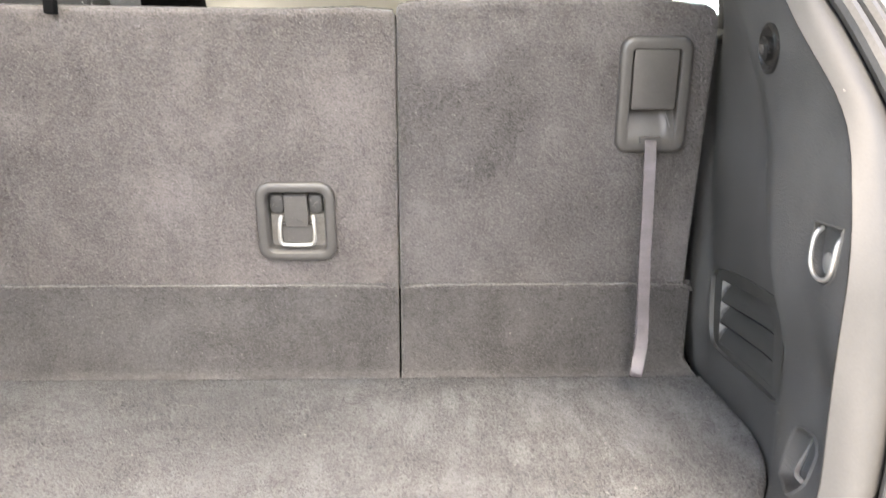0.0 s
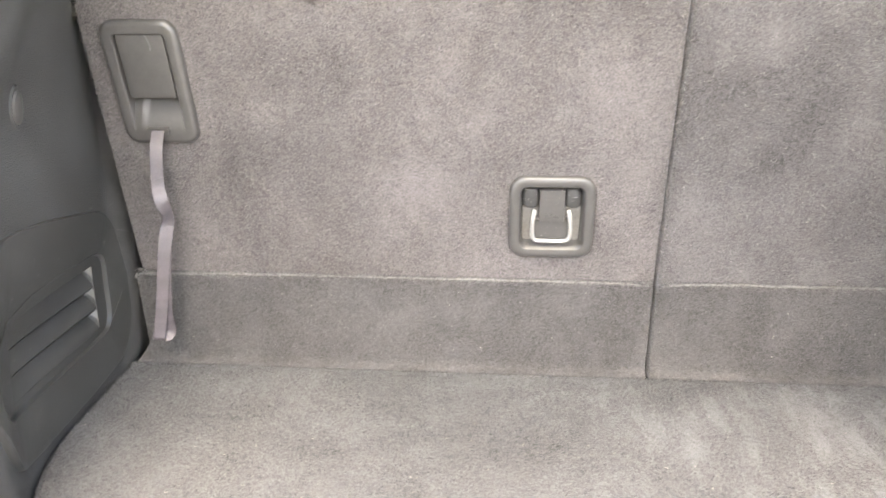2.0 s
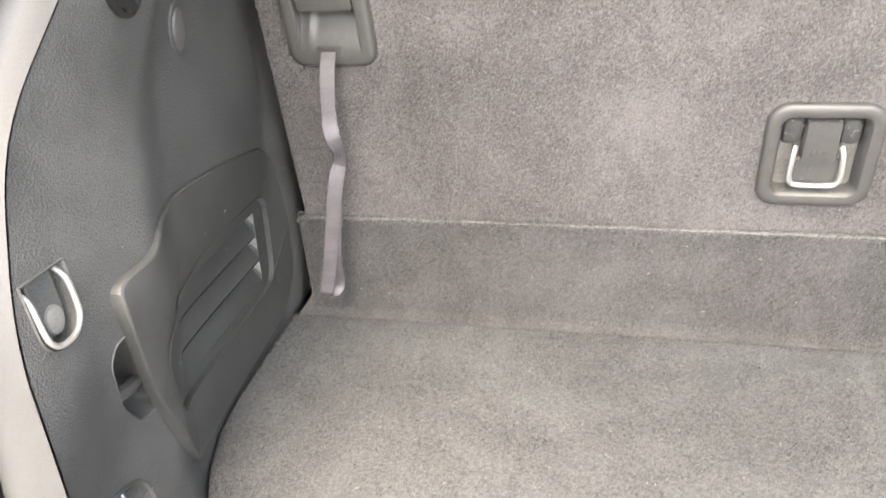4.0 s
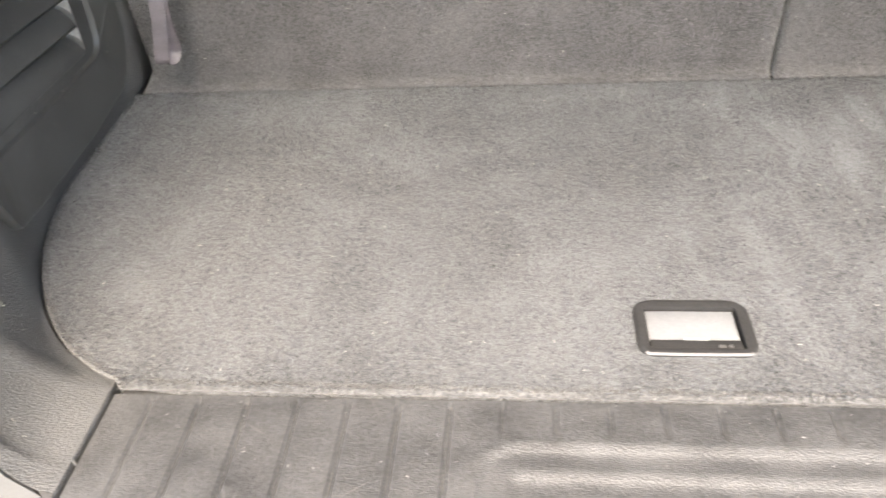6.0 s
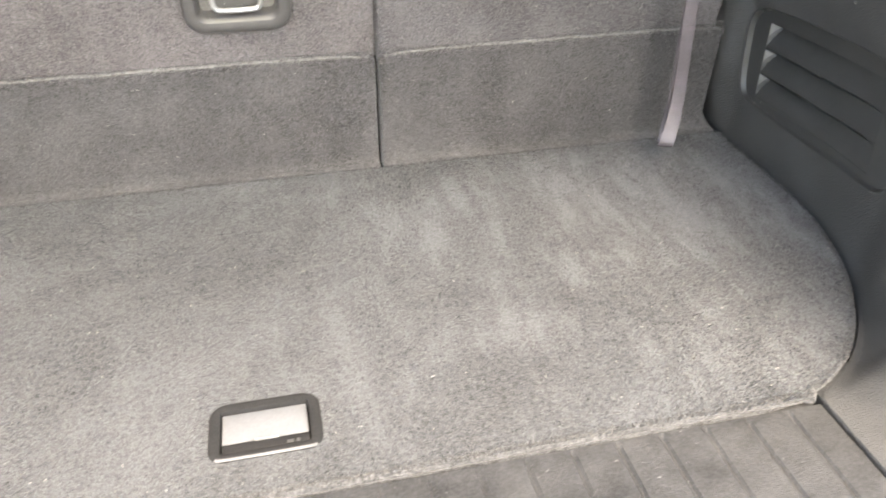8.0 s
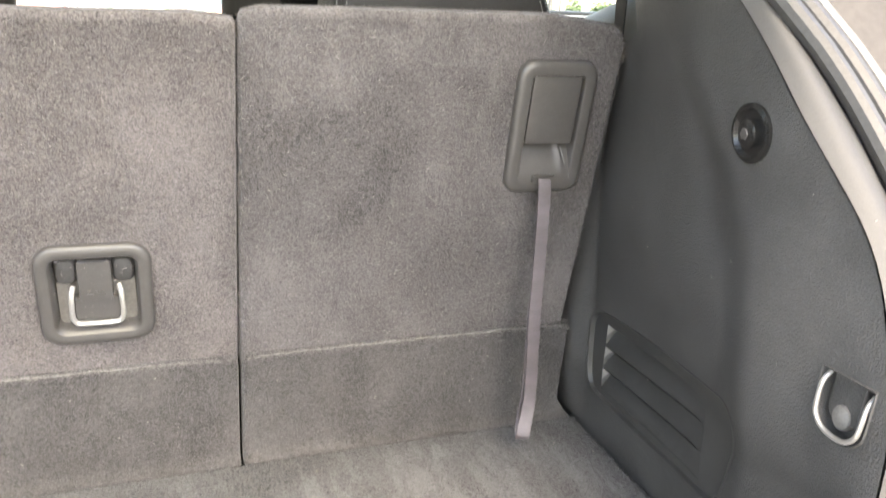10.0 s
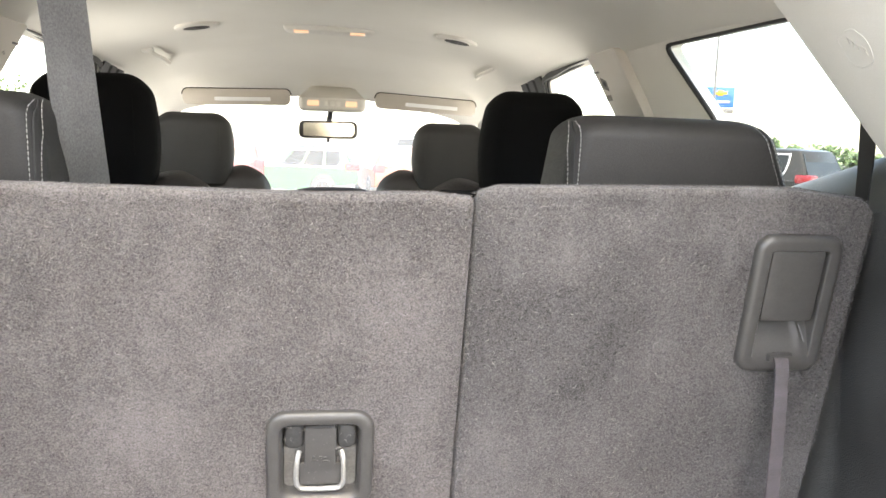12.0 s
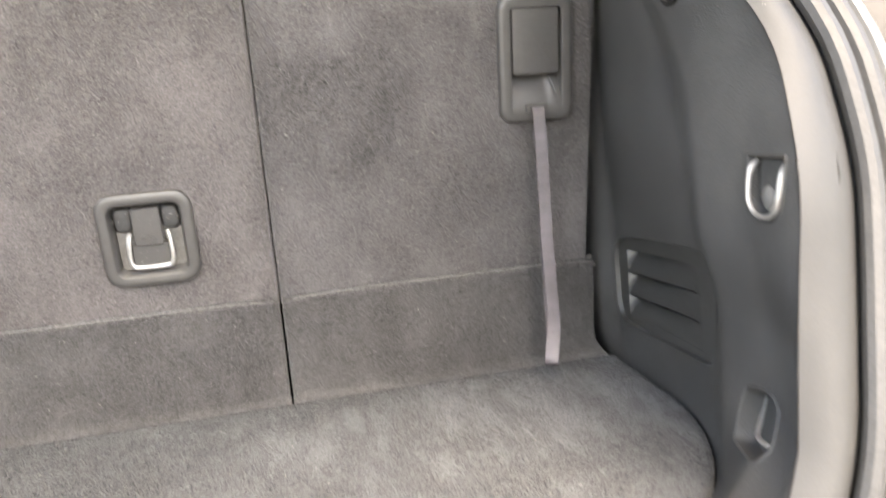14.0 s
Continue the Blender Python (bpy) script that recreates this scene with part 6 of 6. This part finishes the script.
    for sgn in (-1, 1):
        lampbox = block(-long / 2 - 0.06, -long / 2 + 0.32, sgn * wide * 0.43 - 0.14, sgn * wide * 0.43 + 0.14, belt - 0.08, belt + 0.12, 0.03)
        parts.append(("tail_lamp", lampbox, TAIL_RED, "red tail lamp", None))
        parts.append(("headlight", block(long / 2 - 0.30, long / 2 + 0.01, sgn * wide * 0.40 - 0.2, sgn * wide * 0.40 + 0.16, 0.66, 0.78, 0.03), CLEAR_LAMP, "clear headlight", None))
        for wx in (-long / 2 + 0.9, long / 2 - 0.9):
            n = 20
            prof_w = ((0.20, 0.10), (0.325, 0.10), (0.345, 0.07), (0.345, -0.10), (0.2, -0.1))
            loops = [[(wx + r * math.cos(2 * math.pi * i / n), sgn * (wide / 2 - 0.07 + o), 0.345 + r * math.sin(2 * math.pi * i / n)) for i in range(n)] for r, o in prof_w]
            parts.append(("wheel", loft(loops), RUBBER, "black tyre", (wx, sgn)))
    for name, bm, material, label_text, _ in parts:
        bmesh.ops.transform(bm, matrix=m, verts=bm.verts)
    e.location = (x, y, ground_z(y))
    bpy.context.view_layer.update()
    for name, bm, material, label_text, wheel in parts:
        ob = part(name, bm, material, e, label_text, 30)
        if wheel:
            wx, sgn = wheel
            n = 14
            rim = loft([[(wx + r * math.cos(2 * math.pi * i / n), sgn * (wide / 2 - 0.07 + o), 0.345 + r * math.sin(2 * math.pi * i / n)) for i in range(n)] for r, o in ((0.215, 0.09), (0.205, 0.105), (0.06, 0.07))])
            bmesh.ops.transform(rim, matrix=m, verts=rim.verts)
            part("rim", rim, STEEL, ob, "bright alloy rim")
    return tagged(e, label, "car", "parked cars")


def car_paint(name, colour, shine=0.3):
    return shader(name, tuple(0.85 * c for c in colour), colour, 0.3, 0.1, grain=900, stain=3, bump=0.01, bump_scale=500, coat=shine / 2, spec=shine)


CAR_GLASS = shader("dark_car_glass", (0.010, 0.0115, 0.0112), (0.016, 0.018, 0.0175), 0.2, grain=20, stain=2, bump=0.0, spec=0.15)
TAIL_RED = shader("red_lamp_plastic", (0.14, 0.004, 0.005), (0.2, 0.008, 0.009), 0.25, grain=50, stain=5, bump=0.0)
CLEAR_LAMP = shader("clear_lamp_plastic", (0.6, 0.6, 0.6), (0.75, 0.75, 0.75), 0.15, grain=50, stain=5, bump=0.0)
PAINT_GREY = car_paint("dark_grey_car_paint", (0.022, 0.0225, 0.0215), 0.08)
PAINT_TEAL = car_paint("teal_car_paint", (0.07, 0.12, 0.13))
PAINT_RED = car_paint("red_car_paint", (0.14, 0.02, 0.016))
PAINT_GREEN = car_paint("green_car_paint", (0.03, 0.11, 0.04))
PAINT_BLUE = car_paint("blue_car_paint", (0.03, 0.08, 0.14))
PAINT_ORANGE = car_paint("orange_car_paint", (0.2, 0.06, 0.02))

parked_car(9.94, 18.29, 118, PAINT_GREY, 1.72, "dark grey sport utility car parked beyond the side window", 4.9, 1.95)
parked_car(-2.6, 23.0, 95, PAINT_RED, 1.55, "red car parked in a row ahead of the windshield")
parked_car(-0.9, 22.0, 180, PAINT_GREEN, 1.45, "green car parked in a row ahead of the windshield", 3.6)
parked_car(2.0, 22.6, 95, PAINT_ORANGE, 1.5, "orange car parked in a row ahead of the windshield")
parked_car(4.6, 23.5, 100, PAINT_BLUE, 1.6, "blue car parked in a row ahead of the windshield")
parked_car(3.4, 31.0, 185, PAINT_TEAL, 1.95, "blue-green van parked in the far row", 5.4, 2.0)


def tall_sign():
    d, az = 70.0, radians(27.75)
    x, y = d * math.sin(az), d * math.cos(az)
    e = thing("roadside_sign", (x, y, ground_z(y)), "tall blue roadside sign with a yellow emblem shape on poles", "sign")
    m = Matrix.Translation((x, y, 0)) @ Matrix.Rotation(-az, 4, "Z")

    def slab(x0, x1, z0, z1, y0, y1, material, name, label=""):
        bm = block(x0, x1, y0, y1, z0, z1, 0.03)
        bmesh.ops.transform(bm, matrix=m, verts=bm.verts)
        part(name, bm, material, e, label)

    slab(-1.12, 1.12, 5.1, 6.8, -0.15, 0.15, SIGN_BLUE, "panel", "blue sign panel")
    slab(-1.12, 1.12, 4.65, 5.05, -0.15, 0.15, GREY_PLASTIC, "lower_panel", "grey lower panel")
    slab(-0.55, 0.55, 6.16, 6.42, -0.20, -0.14, SIGN_YELLOW, "emblem", "plain yellow emblem shape")
    slab(-0.22, 0.22, 6.05, 6.53, -0.19, -0.14, SIGN_YELLOW, "emblem_middle", "plain yellow emblem shape")
    slab(-0.8, 0.8, 5.45, 5.68, -0.20, -0.14, WHITE_LABEL, "lettering_bar", "plain white lettering bar")
    for sx in (-0.35, 0.35):
        slab(sx - 0.08, sx + 0.08, ground_z(y), 4.7, -0.08, 0.08, GREY_PLASTIC, "post")
    return e


SIGN_BLUE = shader("sign_blue", (0.006, 0.06, 0.26), (0.009, 0.08, 0.32), 0.4, grain=5, stain=1, bump=0.0)
SIGN_YELLOW = shader("sign_yellow", (0.36, 0.22, 0.015), (0.42, 0.27, 0.025), 0.4, grain=5, stain=1, bump=0.0)
tall_sign()
d, az = 42.0, radians(27.25)
lot_lamp = thing("lot_lamp", (d * math.sin(az), d * math.cos(az), ground_z(d)), "slender grey car-lot lamp post", "lamp post")
part("post", tube([(d * math.sin(az), d * math.cos(az), ground_z(d)), (d * math.sin(az), d * math.cos(az), 7.6)], [0.09, 0.06], 10), GREY_PLASTIC, lot_lamp)
part("arm", tube([(d * math.sin(az) - 0.1, d * math.cos(az), 7.5), (d * math.sin(az) + 0.6, d * math.cos(az), 7.55)], 0.04, 8), ZINC, lot_lamp)
part("lamp_head", block(d * math.sin(az) + 0.3, d * math.sin(az) + 0.9, d * math.cos(az) - 0.15, d * math.cos(az) + 0.15, 7.4, 7.56, 0.04), ZINC, lot_lamp)


def tree(x, y, height, spread, leaves, rng, low=0.15, size=0.12):
    """Tapered trunk and limbs, with a crown of many small leaf clumps."""
    e = thing("tree", (x, y, ground_z(y)), "leafy green tree at the edge of the car lot", "tree", "trees")
    z0 = ground_z(y)
    trunk = tube([(x, y, z0 - 0.1), (x + 0.05, y, z0 + height * 0.35), (x, y + 0.05, z0 + height * 0.7)], [height * 0.03, height * 0.022, height * 0.008], 7)
    for _ in range(7):
        a, k = rng.uniform(0, 6.283), rng.uniform(0.2, 0.6)
        p = Vector((x, y, z0 + height * k))
        q = p + Vector((math.cos(a) * spread * 0.7, math.sin(a) * spread * 0.7, height * 0.2))
        join(trunk, tube([p, (p + q) / 2 + Vector((0, 0, 0.05 * height)), q], [height * 0.012, height * 0.008, height * 0.003], 5))
    part("trunk", trunk, BARK, e)
    centres = []
    for _ in range(16):
        a, k = rng.uniform(0, 6.283), rng.uniform(low, 0.95)
        r = spread * math.sqrt(max(0.05, 1 - (2 * (k - 0.5)) ** 2)) * rng.uniform(0.3, 0.85)
        centres.append((Vector((x + r * math.cos(a), y + r * math.sin(a), z0 + height * k)), spread * rng.uniform(0.25, 0.45)))
    verts, faces = [], []
    for i in range(leaves):
        c, r = centres[i % len(centres)]
        d3 = Vector((rng.gauss(0, 1), rng.gauss(0, 1), rng.gauss(0, 0.8))).normalized() * r * rng.uniform(0.5, 1.05)
        a = Vector((rng.gauss(0, 1), rng.gauss(0, 1), rng.gauss(0, 1))).normalized() * size
        b = a.orthogonal().normalized() * size * 0.6
        p = c + d3
        n = len(verts)
        verts += [p - a, p + b, p + a, p - b]
        faces.append((n, n + 1, n + 2, n + 3))
    me = bpy.data.meshes.new("crown")
    me.from_pydata([tuple(v) for v in verts], [], faces)
    me.materials.append(LEAF)
    crown = new("crown", me)
    crown.parent, crown.matrix_parent_inverse = e, e.matrix_world.inverted()
    return e


rng = random.Random(4)
for az, dist, h in ((-24.5, 15, 2.3), (-28.0, 13, 2.9), (-31.5, 14, 4.0), (-35.5, 13, 4.2), (-40.0, 15, 4.5)):
    a = radians(az)
    tree(dist * math.sin(a), dist * math.cos(a), h, 1.9, 13000, rng, 0.05, 0.04)
for k in range(9):
    a = radians(25.0 + 2.0 * k + rng.uniform(-0.5, 0.5))
    dist = rng.uniform(80, 100)
    tree(dist * math.sin(a), dist * math.cos(a), rng.uniform(2.6, 4.2), 2.6, 900, rng, 0.1, 0.3)


# ---- lint and crumbs ----
def lint(name, places, seed, label, longest=0.0035, material=LINT, thin=1.0):
    """Small pale fibres lying on a surface; places: pairs of point and normal."""
    r = random.Random(seed)
    verts, faces = [], []
    for p, n in places:
        n = Vector(n).normalized()
        a = n.orthogonal().normalized()
        a = (Matrix.Rotation(r.uniform(0, 6.283), 3, n) @ a).normalized()
        b = n.cross(a)
        size = r.uniform(0.15, 1.0) ** 2 * longest + 0.0005
        w = r.uniform(0.00015, 0.0004) * thin
        bend = r.uniform(-0.4, 0.4) * size
        line = [Vector(p) + n * 0.0022 + a * size * (k / 3 - 0.5) + b * bend * math.sin(math.pi * k / 3) + n * r.uniform(0, 0.0012) for k in range(4)]
        base_index = len(verts)
        for q in line:
            verts += [tuple(q + b * w), tuple(q - b * w + n * 0.0003)]
        faces += [(base_index + 2 * k, base_index + 2 * k + 1, base_index + 2 * k + 3, base_index + 2 * k + 2) for k in range(3)]
    me = bpy.data.meshes.new(name)
    me.from_pydata(verts, [], faces)
    me.materials.append(material)
    return tagged(new(name, me), label, "lint", "", "stuff")


r = random.Random(9)
spots = []
while len(spots) < 330:
    y = r.uniform(0.815, 1.265)
    x = r.uniform(-0.6, 0.6)
    if abs(x) < floor_half(y) - 0.01 and not (abs(x + 0.005) < 0.046 and abs(y - 0.8745) < 0.034):
        spots.append(((x, y, FLOOR_Z), (0, 0, 1)))
lint("carpet_lint", spots, 5, "pale lint and crumbs scattered on the cargo floor carpet")
spots = []
while len(spots) < 210:
    x, z = r.uniform(-0.57, 0.57), r.uniform(0.96, 1.335)
    if abs(abs(x) - 0.5085) > 0.055 or abs(z - 1.2295) > 0.085:
        spots.append((on_seat(x, z), (0, -0.976, -0.22)))
for _ in range(90):
    v = r.uniform(0.1, 0.9)
    spots.append(((r.uniform(-0.59, 0.59), 1.3026 - 0.0126 * v, 0.816 + 0.130 * v), (0, -1, 0.1)))
fibres = []
while len(fibres) < 3600:
    x, z = r.uniform(-0.58, 0.58), 1.335 - 0.385 * r.random() ** 1.5
    if abs(abs(x) - 0.5085) > 0.055 or abs(z - 1.2295) > 0.085:
        fibres.append((on_seat(x, z), (0, -0.976, -0.22)))
for _ in range(200):
    fibres.append((on_seat(0.1542 + r.gauss(0, 0.003), r.uniform(0.96, 1.34)), (0, -0.976, -0.22)))
lint("loose_carpet_fibres", fibres, 16, "fine loose fibres standing out of the carpeted seat backs", 0.0068, FIBRE, 0.40)
lint("seat_lint", spots, 6, "pale lint clinging to the carpeted seat backs", 0.003)
spots = []
for _ in range(70):
    x, y = r.uniform(-0.43, 0.43), r.uniform(0.73, 0.80)
    spots.append(((x, y, sill_height(x, y) - 0.0015), (0, 0, 1)))
lint("sill_crumbs", spots, 7, "pale crumbs and dust specks on the sill plate", 0.0026, PALE_PLASTIC)
spots = []
for _ in range(60):
    side = r.choice((-1, 1))
    y, z = r.uniform(0.80, 1.28), r.uniform(0.83, 1.3)
    spots.append((on_wall(side, y, z, -0.001), (-side, 0.1, 0)))
lint("lining_specks", spots, 8, "pale specks and scuffs on the side linings", 0.003)

spots = []
for _ in range(46):
    y, z = r.uniform(0.93, 1.26), r.uniform(0.86, 1.06)
    spots.append((on_wall(-1, y, z, lid_rise(y, z) - 0.001), (1, 0.1, 0)))
for _ in range(9):
    spots.append((on_wall(-1, r.uniform(0.74, 0.86), r.uniform(0.80, 0.87), -0.001), (0.8, -0.3, 0.6)))
lint("lid_scuffs", spots, 9, "pale scratches and dust on the access lid and lower lining", 0.004)


def scratches(name, lines, seed, label):
    """Thin pale scratches scored along a lining; lines: y, z, run, rise on the left lining."""
    r = random.Random(seed)
    verts, faces = [], []
    for y, z, run, rise in lines:
        wide = r.uniform(0.0002, 0.00045)
        for k in range(6):
            t = k / 5
            half = wide * math.sin(math.pi * (0.1 + 0.8 * t))
            a, b = y + run * t + 0.002 * math.sin(3 * t), z + rise * t
            verts += [tuple(on_wall(-1, a, b + half, lid_rise(a, b) + 0.0004)), tuple(on_wall(-1, a + half, b - half, lid_rise(a, b) + 0.0005))]
        n = len(verts) - 12
        faces += [(n + 2 * k, n + 2 * k + 1, n + 2 * k + 3, n + 2 * k + 2) for k in range(5)]
    me = bpy.data.meshes.new(name)
    me.from_pydata(verts, [], faces)
    me.materials.append(WHITE_LABEL)
    return tagged(new(name, me), label, "scratch", "", "stuff")


r = random.Random(12)
scored = []
while len(scored) < 26:
    y, z = r.uniform(0.90, 1.29), r.uniform(0.84, 1.07)
    run, rise = r.uniform(-0.018, 0.018), r.uniform(-0.03, 0.03)
    if not inside((y, z), VENT_RING[-1]) and not inside((y + run, z + rise), VENT_RING[-1]) and y > 0.90 + 0.25 * abs(z - 1.0):
        scored.append((y, z, run, rise))
scratches("lid_scratch_marks", scored, 13, "fine pale scratches scored into the dark access lid")


def sill_scuffs(count, seed):
    """Faint pale scuffs rubbed into the sill plate, mostly along the way things slide in."""
    r = random.Random(seed)
    verts, faces = [], []
    for _ in range(count):
        x, y = r.uniform(-0.46, 0.46), r.uniform(0.705, 0.797)
        if abs(x) < 0.175 and y < 0.768:
            continue
        a = radians(r.gauss(90, 28))
        size, wide, bow = r.uniform(0.004, 0.030), r.uniform(0.0002, 0.0006), r.uniform(-0.1, 0.1)
        n = len(verts)
        steps = 8
        for k in range(steps + 1):
            t = k / steps - 0.5
            px, py = x + math.cos(a) * size * t + bow * size * t * t, y + math.sin(a) * size * t
            py = min(0.800, py)
            half = wide * math.cos(math.pi * 0.9 * t)
            z = (sill_height(px, py) if abs(px) < 0.4415 else 0.7968) + 0.0005
            verts += [(px - math.sin(a) * half, py + math.cos(a) * half, z), (px + math.sin(a) * half, py - math.cos(a) * half, z)]
        faces += [(n + 2 * k, n + 2 * k + 1, n + 2 * k + 3, n + 2 * k + 2) for k in range(steps)]
    me = bpy.data.meshes.new("sill_scuff_marks")
    me.from_pydata(verts, [], faces)
    me.materials.append(SCUFF)
    return tagged(new("sill_scuff_marks", me), "faint pale scuffs rubbed into the dark sill plate", "scuff", "", "stuff")


sill_scuffs(75, 17)
